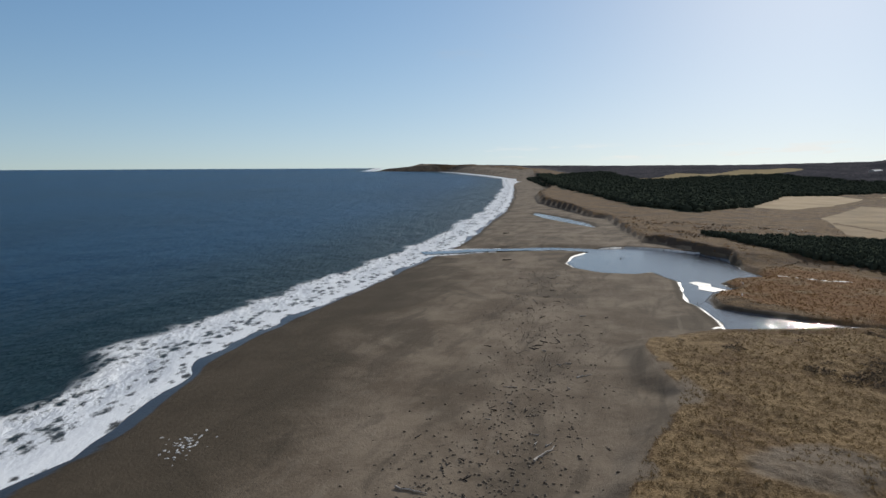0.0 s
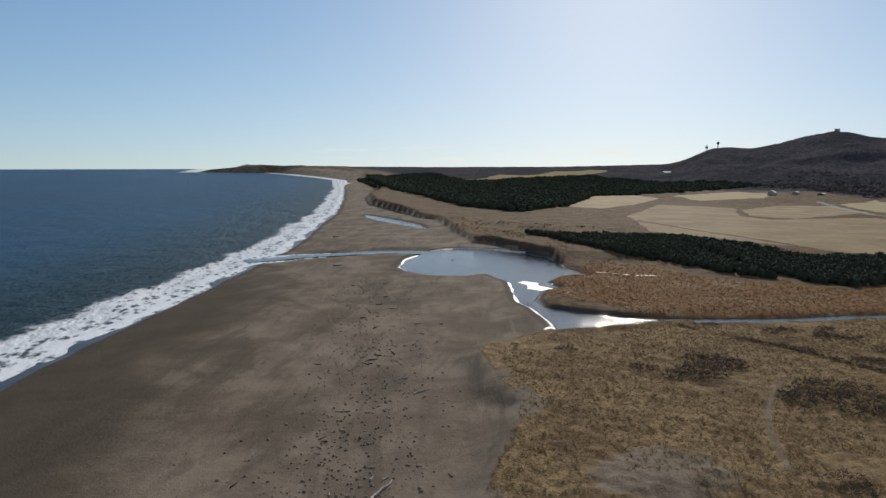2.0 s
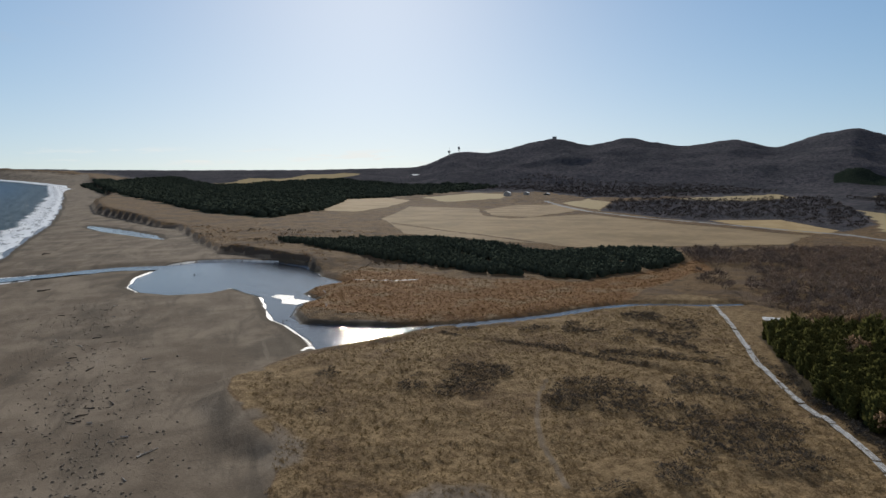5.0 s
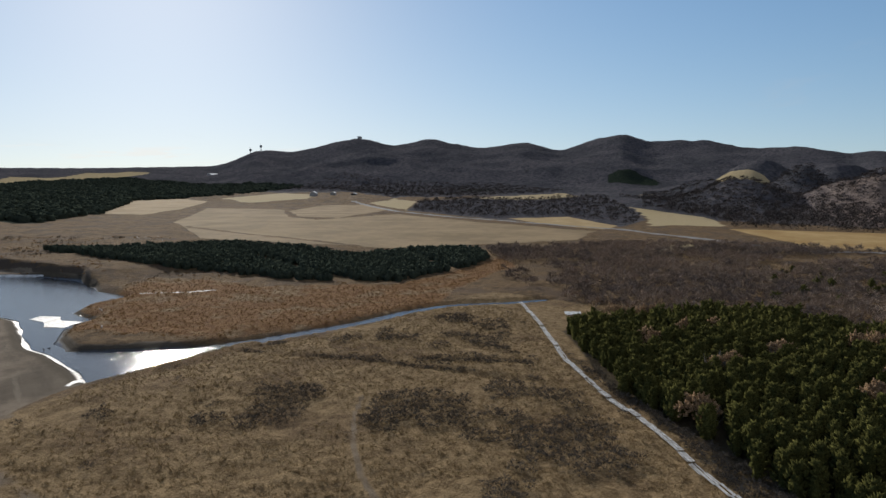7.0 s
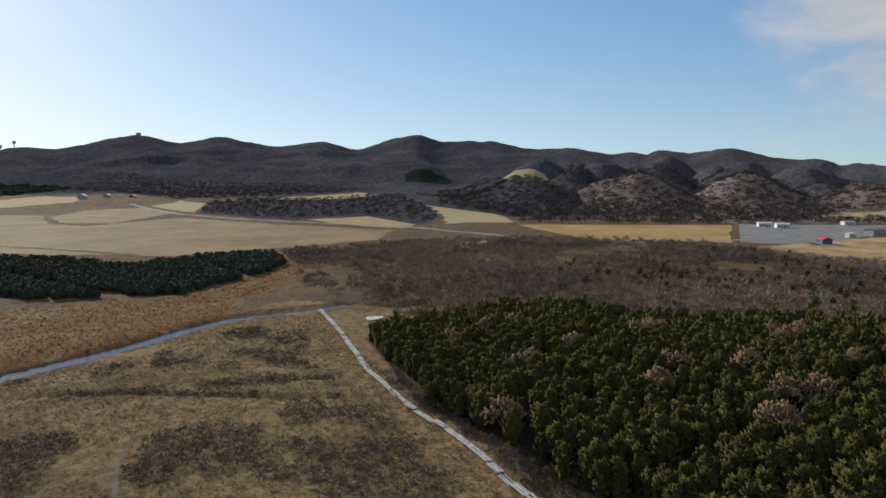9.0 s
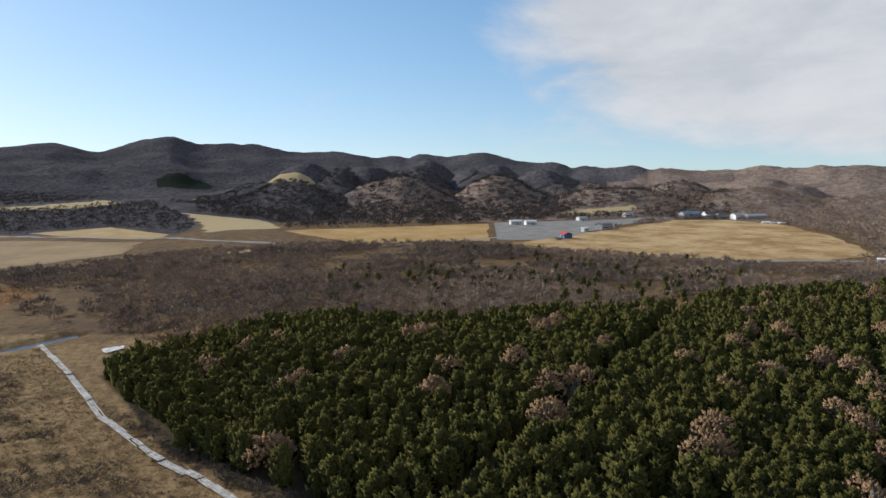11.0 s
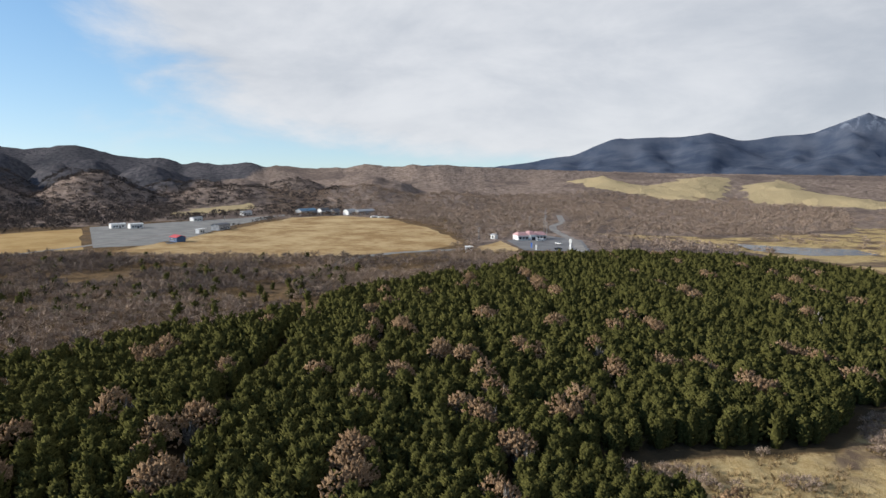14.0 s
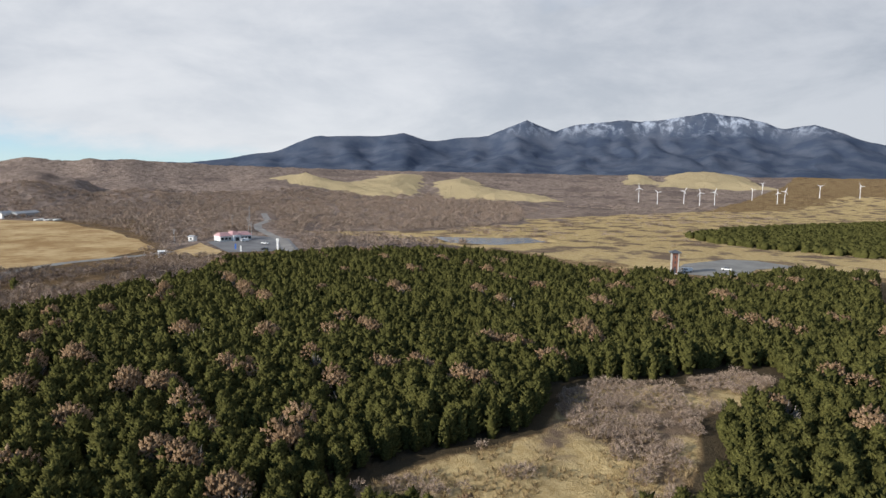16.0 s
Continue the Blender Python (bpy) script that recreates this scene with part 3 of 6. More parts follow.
def sea_material():
    m, nt, b = material("sea_water", 0.30, 0.03)
    p = place_n(nt)
    a = add(nt, "ShaderNodeAttribute")
    a.attribute_name = "offshore"
    off = a.outputs["Fac"]
    stretch = add(nt, "ShaderNodeMapping", {"Vector": p, "Rotation": (0, 0, 0.5), "Scale": (1.0, 0.45, 1.0)}).outputs[0]
    swell, chop, fine = noise_n(nt, stretch, 0.05, 4), noise_n(nt, stretch, 0.35, 5, 0.65), noise_n(nt, p, 1.3, 6, 0.7, 0.8)
    lace = add(nt, "ShaderNodeTexVoronoi", {"Vector": add(nt, "ShaderNodeMapping", {"Vector": p, "Scale": (1.0, 0.6, 1.0)}).outputs[0], "Scale": 0.34, "Detail": 2.0}).outputs[0]
    cover = step_n(nt, off, 24.0, 14.0)
    near = step_n(nt, math_n(nt, "ABSOLUTE", math_n(nt, "SUBTRACT", off, 18.0)), 8.0, 0.0)
    lip = step_n(nt, math_n(nt, "ABSOLUTE", math_n(nt, "SUBTRACT", off, 3.0)), 3.0, 0.0)
    dens = math_n(nt, "ADD", math_n(nt, "MULTIPLY", cover, 0.24), math_n(nt, "ADD", math_n(nt, "MULTIPLY", near, 0.28), math_n(nt, "MULTIPLY", lip, 0.3)))
    dens = math_n(nt, "ADD", dens, math_n(nt, "MULTIPLY", math_n(nt, "SUBTRACT", noise_n(nt, stretch, 0.11, 4, 0.6), 0.5), 1.1))
    raw = math_n(nt, "ADD", dens, math_n(nt, "ADD", math_n(nt, "MULTIPLY", math_n(nt, "SUBTRACT", fine, 0.5), 0.9), math_n(nt, "MULTIPLY", math_n(nt, "SUBTRACT", lace, 0.4), 0.95)))
    foam = math_n(nt, "MULTIPLY", step_n(nt, raw, 0.34, 0.74), step_n(nt, off, 27.0, 19.0))
    caps = math_n(nt, "MULTIPLY", step_n(nt, math_n(nt, "MULTIPLY_ADD", chop, 0.6, math_n(nt, "MULTIPLY", swell, 0.4)), 0.655, 0.69), step_n(nt, off, 260.0, 40.0))
    foam = math_n(nt, "MAXIMUM", foam, math_n(nt, "MULTIPLY", caps, 0.8))
    deep = mix_n(nt, step_n(nt, noise_n(nt, stretch, 0.004, 3), 0.4, 0.6), (0.004, 0.036, 0.080), (0.008, 0.050, 0.106))
    water = mix_n(nt, step_n(nt, off, 160.0, 25.0), deep, (0.009, 0.028, 0.036))
    water = mix_n(nt, step_n(nt, off, 14.0, 0.0), water, (0.06, 0.06, 0.058))
    nt.links.new(mix_n(nt, foam, water, (0.8, 0.82, 0.83)), b.inputs["Base Color"])
    nt.links.new(step_n(nt, foam, 0.0, 1.0, 0.30, 0.8), b.inputs["Roughness"])
    b.inputs["IOR"].default_value = 1.33
    h = math_n(nt, "ADD", math_n(nt, "MULTIPLY", swell, 2.4), math_n(nt, "ADD", math_n(nt, "MULTIPLY", chop, 0.9), math_n(nt, "MULTIPLY", foam, 0.25)))
    h = math_n(nt, "ADD", h, math_n(nt, "MULTIPLY", fine, 0.10))
    calm = step_n(nt, off, 1.0, 30.0, 0.12, 1.0)
    bump_n(nt, b, math_n(nt, "MULTIPLY", h, calm), 1.0, 2.2)
    return m


def still_water(name, colour, ripple):
    m, nt, b = material(name, 0.05, 0.5)
    p = place_n(nt)
    b.inputs["IOR"].default_value = 1.33
    nt.links.new(mix_n(nt, noise_n(nt, p, 0.06, 4), colour, tuple(c * 0.6 for c in colour)), b.inputs["Base Color"])
    rip = math_n(nt, "MULTIPLY_ADD", noise_n(nt, p, 0.8, 4), 0.7, math_n(nt, "MULTIPLY", noise_n(nt, p, 3.5, 3), 0.3))
    bump_n(nt, b, rip, 1.0, ripple)
    return m


GROUND = ground_material()
SEA = sea_material()
LAGOON_WATER = still_water("lagoon_water", (0.04, 0.05, 0.065), 0.10)
STREAM_WATER = still_water("stream_water", (0.035, 0.045, 0.06), 0.10)
FROTH = plain("ice_and_froth", (0.30, 0.29, 0.27), (0.68, 0.68, 0.66), 1.6, 0.6, 0.4)
FIELD_MATS = {
    "pale": plain("pale_stubble", (0.2758, 0.1994, 0.1106), (0.3868, 0.2857, 0.1612), 30, 0.95, 0.04, 0.4, 0.2),
    "broad": plain("stubble", (0.2, 0.1445, 0.0804), (0.2968, 0.2167, 0.123), 40, 0.95, 0.04, 0.4, 0.2),
    "corner": plain("mown_field", (0.2135, 0.1519, 0.0841), (0.3106, 0.2255, 0.1294), 25, 0.95, 0.04, 0.4, 0.2),
    "gold": plain("golden_meadow", (0.25, 0.155, 0.068), (0.46, 0.34, 0.18), 30, 0.95, 0.04, 0.4, 0.2),
    "verge": plain("orange_meadow", (0.30, 0.19, 0.075), (0.42, 0.29, 0.13), 30, 0.95, 0.04, 0.4, 0.2),
    "west": plain("tan_meadow", (0.30, 0.21, 0.10), (0.42, 0.31, 0.16), 30, 0.95, 0.04, 0.4, 0.2),
}
GRAVEL = plain("grey_gravel", (0.155, 0.152, 0.142), (0.225, 0.22, 0.205), 9, 0.95, 0.2)
ASPHALT = plain("asphalt", (0.10, 0.10, 0.105), (0.17, 0.17, 0.17), 6, 0.85, 0.3)
ROADWAY = plain("worn_road", (0.17, 0.16, 0.15), (0.26, 0.245, 0.225), 7, 0.9, 0.2)
SNOWY = plain("old_snow", (0.42, 0.40, 0.38), (0.85, 0.85, 0.86), 1.6, 0.7, 0.3, 0.6, 0.1)
BARK = plain("pine_bark", (0.06, 0.04, 0.03), (0.13, 0.09, 0.065), 0.3)
NEEDLES = leafy("pine_needles", (0.052, 0.052, 0.017), (0.112, 0.107, 0.034), spread=0.7)
# bluer copy of the needles, distance haze put into its colour
NEEDLES_FAR = leafy("far_needles", (0.034, 0.044, 0.034), (0.0645, 0.0771, 0.0544))
OAK = leafy("dead_oak_leaves", (0.26, 0.165, 0.095), (0.44, 0.31, 0.19), thin=0.3)
GREYTWIG = leafy("grey_twigs", (0.16, 0.145, 0.125), (0.34, 0.31, 0.27))
TWIG_DARK = leafy("dark_bare_twigs", (0.0698, 0.059, 0.0544), (0.1786, 0.1474, 0.1288))
TWIG_GREY = leafy("dusky_twigs", (0.156, 0.1217, 0.103), (0.3432, 0.2746, 0.2278))
TWIGS = leafy("bare_twigs", (0.2447, 0.1841, 0.1417), (0.5152, 0.3993, 0.3091))
BUSH = leafy("bare_bush", (0.090, 0.078, 0.066), (0.18, 0.155, 0.128))
REED = leafy("dry_reeds", (0.1955, 0.1113, 0.0496), (0.3314, 0.2098, 0.1023), thin=0.35)
STRAW = leafy("dry_grass", (0.2127, 0.1497, 0.0777), (0.388, 0.289, 0.163), thin=0.35)
DRIFT = plain("bleached_driftwood", (0.22, 0.19, 0.16), (0.5, 0.46, 0.41), 0.3)
DARKWOOD = plain("wet_driftwood", (0.035, 0.028, 0.022), (0.09, 0.07, 0.055), 0.3)

# ---------------------------------------------------------------- meshes


def mesh_from(name, verts, faces, mats):
    """verts (n, 3) and faces (m, k) arrays, one size of face."""
    me = bpy.data.meshes.new(name)
    verts, faces = np.asarray(verts, np.float32), np.asarray(faces, np.int32)
    n, k = faces.shape
    me.vertices.add(len(verts))
    me.vertices.foreach_set("co", verts.ravel())
    me.loops.add(n * k)
    me.loops.foreach_set("vertex_index", faces.ravel())
    me.polygons.add(n)
    me.polygons.foreach_set("loop_start", np.arange(0, n * k, k, dtype=np.int32))
    me.update(calc_edges=True)
    for m in mats if isinstance(mats, (list, tuple)) else [mats]:
        me.materials.append(m)
    return me


def shade(me):
    me.polygons.foreach_set("use_smooth", np.ones(len(me.polygons), bool))
    return me


def fan(az, radii):
    """A sheet of quads round the middle of the place, finer near it."""
    a = np.radians(az)
    x = 10 + radii[:, None] * np.sin(a)[None]
    y = radii[:, None] * np.cos(a)[None]
    nr, na = x.shape
    i = np.arange(nr - 1)[:, None] * na + np.arange(na - 1)[None]
    faces = np.stack([i, i + 1, i + na + 1, i + na], -1).reshape(-1, 4)[:, ::-1]
    return x.ravel(), y.ravel(), faces


def weights(me, name, cols):
    at = me.attributes.new(name, "FLOAT_COLOR", "POINT")
    at.data.foreach_set("color", np.stack(cols, 1).astype(np.float32).ravel())


def build_ground():
    az = np.concatenate([np.arange(-52, 186, 0.41), np.arange(186, 308.1, 4.07)])
    az[-1] = 308.0
    radii = np.concatenate([[0.02], np.geomspace(30, 4900, 530)])
    x, y, faces = fan(az, radii)
    z = height(x, y)
    me = shade(mesh_from("ground", np.stack([x, y, z], 1), faces, GROUND))
    wob = (fbm(x, y, 22, 3, 3) - 0.5)
    d = x - np.interp(y, SHORE_Y, SHORE_X) + wob * 11 * smooth(y, 2500, 400)
    edge = inside(LAND, x + wob * 5, y + (fbm(x, y, 14, 3, 9) - 0.5) * 6)
    r, b = np.hypot(x - 10, y), bearing(x, y)
    sand = smooth(-edge, -1.5, 1.5)
    blown = smooth(inside(BLOWOUT, x + wob * 8, y), -3, 5) * 0.62
    blown = np.maximum(blown, smooth(edge, 9, 0) * smooth(fbm(x, y, 11, 3, 91), 0.40, 0.60) * smooth(-np.abs(y - 95), -60, -40) * 0.75)
    blown = np.maximum(blown, 0.55 * smooth(-along(FOOTPATH, x + wob * 3, y), -1.2, -0.4))
    sand = np.maximum(sand, blown)
    pools = np.maximum(inside(LAGOON, x, y), np.maximum(inside(FAR_LAGOON, x, y), -along(OUTFLOW, x, y) - 1))
    wet = np.maximum(np.maximum(smooth(-d + 9 * wob, -9, -1), 0.60 * smooth(-d, -66, -6) * smooth(y, 420, 150)) * sand, smooth(pools, -7, 0) * 0.8 * sand)
    dunes = smooth(edge, -1, 2) * smooth(-np.maximum(y - 128, x - 190), -14, 4)
    reeds = smooth(inside(REEDS, x + wob * 16, y), -6, 6)
    e = 0.6
    bluff = (y > 200) & (r < 5000) & (np.abs(edge) < 14)
    bx, by, steep = x[bluff], y[bluff], np.zeros(x.shape)
    steep[bluff] = np.hypot(height(bx + e, by, False) - height(bx - e, by, False), height(bx, by + e, False) - height(bx, by - e, False)) / (2 * e)
    scarp_shade = smooth(y, 200, 260) * smooth(steep, 0.5, 0.95) * smooth(r, 5000, 4000) * smooth(-np.abs(edge), -14, -4)
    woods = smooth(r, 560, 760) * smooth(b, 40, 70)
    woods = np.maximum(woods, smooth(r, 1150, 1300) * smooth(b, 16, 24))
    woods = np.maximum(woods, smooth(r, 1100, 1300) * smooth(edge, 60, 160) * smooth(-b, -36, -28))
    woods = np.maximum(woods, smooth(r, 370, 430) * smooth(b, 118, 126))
    fields = np.full(x.shape, -1e3)
    for poly in FAR_FIELDS + MOUNDS:
        fields = np.maximum(fields, inside(poly, x + wob * 30, y + wob * 30))
    for poly in DARK_WOODS:
        woods = np.maximum(woods, smooth(inside(poly, x + wob * 20, y), -10, 10))
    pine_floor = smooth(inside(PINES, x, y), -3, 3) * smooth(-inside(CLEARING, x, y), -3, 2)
    gold = np.maximum(smooth(inside(GOLD_PLAIN, x + wob * 60, y + wob * 40), -12, 12), smooth(inside(CLEARING, x, y), -2, 4) * 0.9)
    far_woods = smooth(inside(COAST_WOOD, x + wob * 60, y + wob * 60), -14, 14)
    far_woods = np.maximum(far_woods, smooth(fbm(x, y, 170, 4, 96), 0.67, 0.71) * smooth(-r, -1750, -1600) * smooth(-b, -104, -94) * smooth(r, 900, 1200) * smooth(b, 44, 60) * 0.9)
    mound = smooth(fields, -5, 8)
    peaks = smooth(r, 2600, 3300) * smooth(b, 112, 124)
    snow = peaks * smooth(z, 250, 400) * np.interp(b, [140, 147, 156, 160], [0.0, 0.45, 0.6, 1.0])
    # past this reach the woods keep the haze-tinted tone
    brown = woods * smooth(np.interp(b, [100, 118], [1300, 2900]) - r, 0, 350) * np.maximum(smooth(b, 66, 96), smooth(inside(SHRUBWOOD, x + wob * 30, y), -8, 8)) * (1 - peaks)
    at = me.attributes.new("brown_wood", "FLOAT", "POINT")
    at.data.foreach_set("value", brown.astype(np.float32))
    weights(me, "zone_a", (sand, wet, dunes, reeds))
    weights(me, "zone_b", (woods, pine_floor, scarp_shade, gold))
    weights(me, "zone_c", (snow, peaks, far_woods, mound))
    return tagged(new("ground", me), "dark sand beach, dry grassland and wooded hills", "ground", kind="structure")


def build_sea():
    az = np.concatenate([np.arange(-176, -52, 4.0), np.arange(-52, 10.01, 0.3)])
    radii = np.geomspace(40, 4950, 460)
    x, y, faces = fan(az, radii)
    wob = (fbm(x, y, 22, 3, 3) - 0.5)
    off = np.interp(y, SHORE_Y, SHORE_X) - x - wob * 11 * smooth(y, 2500, 400)
    keep = (off > -30)[faces].any(1)
    r = np.hypot(x - 10, y)
    lob = (fbm(x, y, 34, 4, 15) - 0.5) * 12
    z = 0.05 + 0.9 * np.exp(-((off - 22 + lob) / 3.0) ** 2) * smooth(fbm(x, y, 60, 2, 16), 0.3, 0.6) + 0.35 * np.exp(-((off - 58 + lob) / 7) ** 2)
    z = z + 30 * np.clip((r - 1400) / 3550, 0, 1) ** 1.6
    used = np.unique(faces[keep])
    remap = np.zeros(len(x), int)
    remap[used] = np.arange(len(used))
    me = shade(mesh_from("sea", np.stack([x, y, z], 1)[used], remap[faces[keep]], SEA))
    at = me.attributes.new("offshore", "FLOAT", "POINT")
    at.data.foreach_set("value", (off + lob * smooth(off, 2, 16))[used].astype(np.float32))
    return tagged(new("sea", me), "deep blue sea with white surf along the beach", "sea", kind="structure")


def sheet(name, outline, mat, lift, cell, level=None, fray=0.0):
    """A flat area cut into cells and laid on the ground, or level with the water."""
    bm = bmesh.new()
    bm.faces.new([bm.verts.new((x, y, 0)) for x, y in outline])
    xs, ys = [p[0] for p in outline], [p[1] for p in outline]
    if fray:
        bmesh.ops.subdivide_edges(bm, edges=bm.edges[:], cuts=5)
        for v in bm.verts:
            v.co.x += (vnoise(v.co.x, v.co.y, 6, 5) - 0.5) * fray
            v.co.y += (vnoise(v.co.x, v.co.y, 6, 6) - 0.5) * fray
    for lo, hi, no in ((min(xs), max(xs), (1, 0, 0)), (min(ys), max(ys), (0, 1, 0))):
        at = lo + cell
        while at < hi:
            bmesh.ops.bisect_plane(bm, geom=bm.verts[:] + bm.edges[:] + bm.faces[:], plane_co=(at * no[0], at * no[1], 0), plane_no=no)
            at += cell
    bmesh.ops.triangulate(bm, faces=bm.faces[:])
    co = np.array([v.co[:] for v in bm.verts])
    z = np.full(len(co), level) if level is not None else height(co[:, 0], co[:, 1]) + lift
    for v, h in zip(bm.verts, z):
        v.co.z = h
    bmesh.ops.recalc_face_normals(bm, faces=bm.faces[:])
    if sum(f.normal.z for f in bm.faces) < 0:
        bmesh.ops.reverse_faces(bm, faces=bm.faces[:])
    me = bpy.data.meshes.new(name)
    bm.to_mesh(me)
    bm.free()
    me.materials.append(mat)
    return new(name, me)


def ribbon(name, line, width, mat, lift, level=None, fray=0.0, steps=2.0, taper=1.0):
    """A road or stream of even width along a line."""
    pts = []
    for (ax, ay), (bx, by) in zip(line, line[1:]):
        n = max(2, int(math.hypot(bx - ax, by - ay) / steps))
        pts += [(ax + (bx - ax) * k / n, ay + (by - ay) * k / n) for k in range(n)]
    pts = np.array(pts + [line[-1]], float)
    for _ in range(6):
        pts[1:-1] = (pts[:-2] + pts[2:] + 2 * pts[1:-1]) / 4
    t = np.gradient(pts, axis=0)
    t /= np.linalg.norm(t, axis=1)[:, None]
    nrm = np.stack([-t[:, 1], t[:, 0]], 1)
    cols = np.linspace(-0.5, 0.5, 5)
    w = width * (1 + fray * (fbm(pts[:, 0], pts[:, 1], 9, 3, 44) - 0.5))
    w = w * np.linspace(1.0, taper, len(pts))
    xy = pts[:, None] + nrm[:, None] * cols[None, :, None] * w[:, None, None]
    flat = xy.reshape(-1, 2)
    if isinstance(level, tuple):
        z = np.repeat(np.interp(pts[:, 0], [pts[0, 0], pts[-1, 0]], level), 5)
    else:
        z = np.full(len(flat), level) if level is not None else height(flat[:, 0], flat[:, 1]) + lift
    n = len(pts)
    i = np.arange(n - 1)[:, None] * 5 + np.arange(4)[None]
    faces = np.stack([i, i + 5, i + 6, i + 1], -1).reshape(-1, 4)[:, ::-1]
    return new(name, shade(mesh_from(name, np.column_stack([flat, z]), faces, mat)))


build_ground()
build_sea()
tagged(sheet("lagoon", LAGOON, LAGOON_WATER, 0, 12, 0.42, 1.5), "still blue-grey lagoon with icy edges behind the beach", "lagoon", kind="structure")
tagged(sheet("far_lagoon", FAR_LAGOON, LAGOON_WATER, 0, 20, 0.42), "small pale lagoon below the bluffs", "lagoon", kind="structure")
tagged(sheet("pond", POND, LAGOON_WATER, 0, 20, 1.5), "grey pond in yellow grassland", "pond", kind="structure")
tagged(ribbon("stream", STREAM, 5.4, STREAM_WATER, 0, (0.44, 1.3), 0.7, taper=0.45), "narrow stream winding through dry reeds", "stream", kind="structure")
tagged(ribbon("outflow", OUTFLOW, 11.0, LAGOON_WATER, 0, 0.40, 0.9), "shallow outflow crossing the sand to the sea", "stream", kind="structure")
for key, outline in FIELDS.items():
    tagged(sheet("field", outline, FIELD_MATS[key], 0.15, 16, fray=6.0), "dry winter field of pale cut grass", "field", kind="structure")
tagged(sheet("gravel_lot", LOT, GRAVEL, 0.15, 14), "wide grey gravel lot", "lot", kind="structure")
tagged(ribbon("road", ROAD, 7.0, ROADWAY, 0.2), "pale worn country road", "road", kind="structure")
tagged(sheet("tower_lot", TOWER_LOT, GRAVEL, 0.15, 8), "grey paved lot beside the tower", "lot", kind="structure")
tagged(sheet("parking_lot", PARKING, ASPHALT, 0.18, 8), "dark asphalt parking lot before the roadside building", "parking lot", kind="structure")
tagged(sheet("lawn", LAWN, FIELD_MATS["gold"], 0.15, 8, fray=2.0), "small golden lawn beside the parking lot", "lawn", kind="structure")
tagged(ribbon("coast_road", [(280, -230), (306, -258), (345, -290), (385, -314), (419, -336), (445, -358), (470, -392), (540, -450)], 6.0, ROADWAY, 0.25), "pale coast road passing the parking lot", "road", kind="structure")
tagged(ribbon("gravel_lane", [(318, -112), (342, -132), (352, -160), (348, -207), (352, -216)], 6.0, GRAVEL, 0.2), "grey gravel lane along the meadow", "lane", kind="structure")
tagged(ribbon("farm_road", [(411, 65), (440, 20), (470, -20), (520, -70), (600, -145), (690, -215)], 5.0, ROADWAY, 0.25), "narrow pale farm road", "road", kind="structure")

# ---------------------------------------------------------------- plants


def tuft_points(n, seed, top=1.0, base=0.16, wide=0.30, lean=0.0):
    """Places on and in a crown of height 1, with the way out of it."""
    g = np.random.default_rng(seed)
    h = base + (top - base) * g.random(n) ** 0.75
    prof = np.sin(np.clip((h - base) / (top - base), 0, 1) ** 0.62 * math.pi) ** 0.65 * 0.9 + 0.1
    a = g.random(n) * 6.2832
    rad = wide * prof * (0.72 + 0.35 * g.random(n)) * (1 + 0.22 * np.sin(3 * a + seed))
    p = np.stack([rad * np.cos(a) + lean * h, rad * np.sin(a), h], 1)
    out = np.stack([np.cos(a), np.sin(a), 0.55 + 1.3 * g.random(n)], 1)
    return p, out / np.linalg.norm(out, axis=1)[:, None], g


def spikes(p, out, length, width, g, sides=3):
    """A pointed tuft at each place."""
    n = len(p)
    ref = np.where(np.abs(out[:, 2:3]) > 0.9, np.array([[1.0, 0, 0]]), np.array([[0, 0, 1.0]]))
    u = np.cross(out, ref)
    u /= np.linalg.norm(u, axis=1)[:, None]
    v = np.cross(out, u)
    turn = g.random(n) * 6.28
    le, wi = length * (0.65 + 0.7 * g.random(n)), width * (0.7 + 0.6 * g.random(n))
    verts = []
    for k in range(sides):
        a = turn + k * 6.2832 / sides
        verts.append(p + (u * np.cos(a)[:, None] + v * np.sin(a)[:, None]) * wi[:, None])
    verts.append(p + out * le[:, None])
    verts = np.stack(verts, 1).reshape(-1, 3)
    base = np.arange(n)[:, None] * (sides + 1)
    faces = [np.concatenate([base + k, base + (k + 1) % sides, base + sides], 1) for k in range(sides)]
    return verts, np.concatenate(faces)


def pine_core(wide, heights, radii, seed, sides=5):
    """The shaded body of a crown: an uneven solid spindle added to stop light passing."""
    g = np.random.default_rng(seed + 500)
    rings = []
    for h, q in zip(heights, radii):
        a = (np.arange(sides) + g.random() * 0.8) * 6.2832 / sides
        rad = wide * q * (0.8 + 0.4 * g.random(sides))
        rings.append(np.stack([rad * np.cos(a), rad * np.sin(a), np.full(sides, h)], 1))
    verts = np.concatenate(rings + [[[0, 0, heights[-1] + 0.08]]])
    faces = []
    for k in range(len(heights) - 1):
        for j in range(sides):
            p, q = k * sides + j, k * sides + (j + 1) % sides
            faces += [(p, q, q + sides), (p, q + sides, p + sides)]
    last = (len(heights) - 1) * sides
    faces += [(last + j, last + (j + 1) % sides, len(verts) - 1) for j in range(sides)]
    return verts, np.array(faces)


def pine_shape(seed, tufts, size, wide=0.225, low=0.10):
    p, out, g = tuft_points(tufts, seed, 0.88, low, wide)
    v, f = spikes(p, out, 0.125 * size, 0.052 * size, g)
    cv, cf = pine_core(wide, (low - 0.04, 0.42, 0.78), (0.7, 0.85, 0.4), seed, 4)
    return np.concatenate([cv, v]), np.concatenate([cf, f + len(cv)])


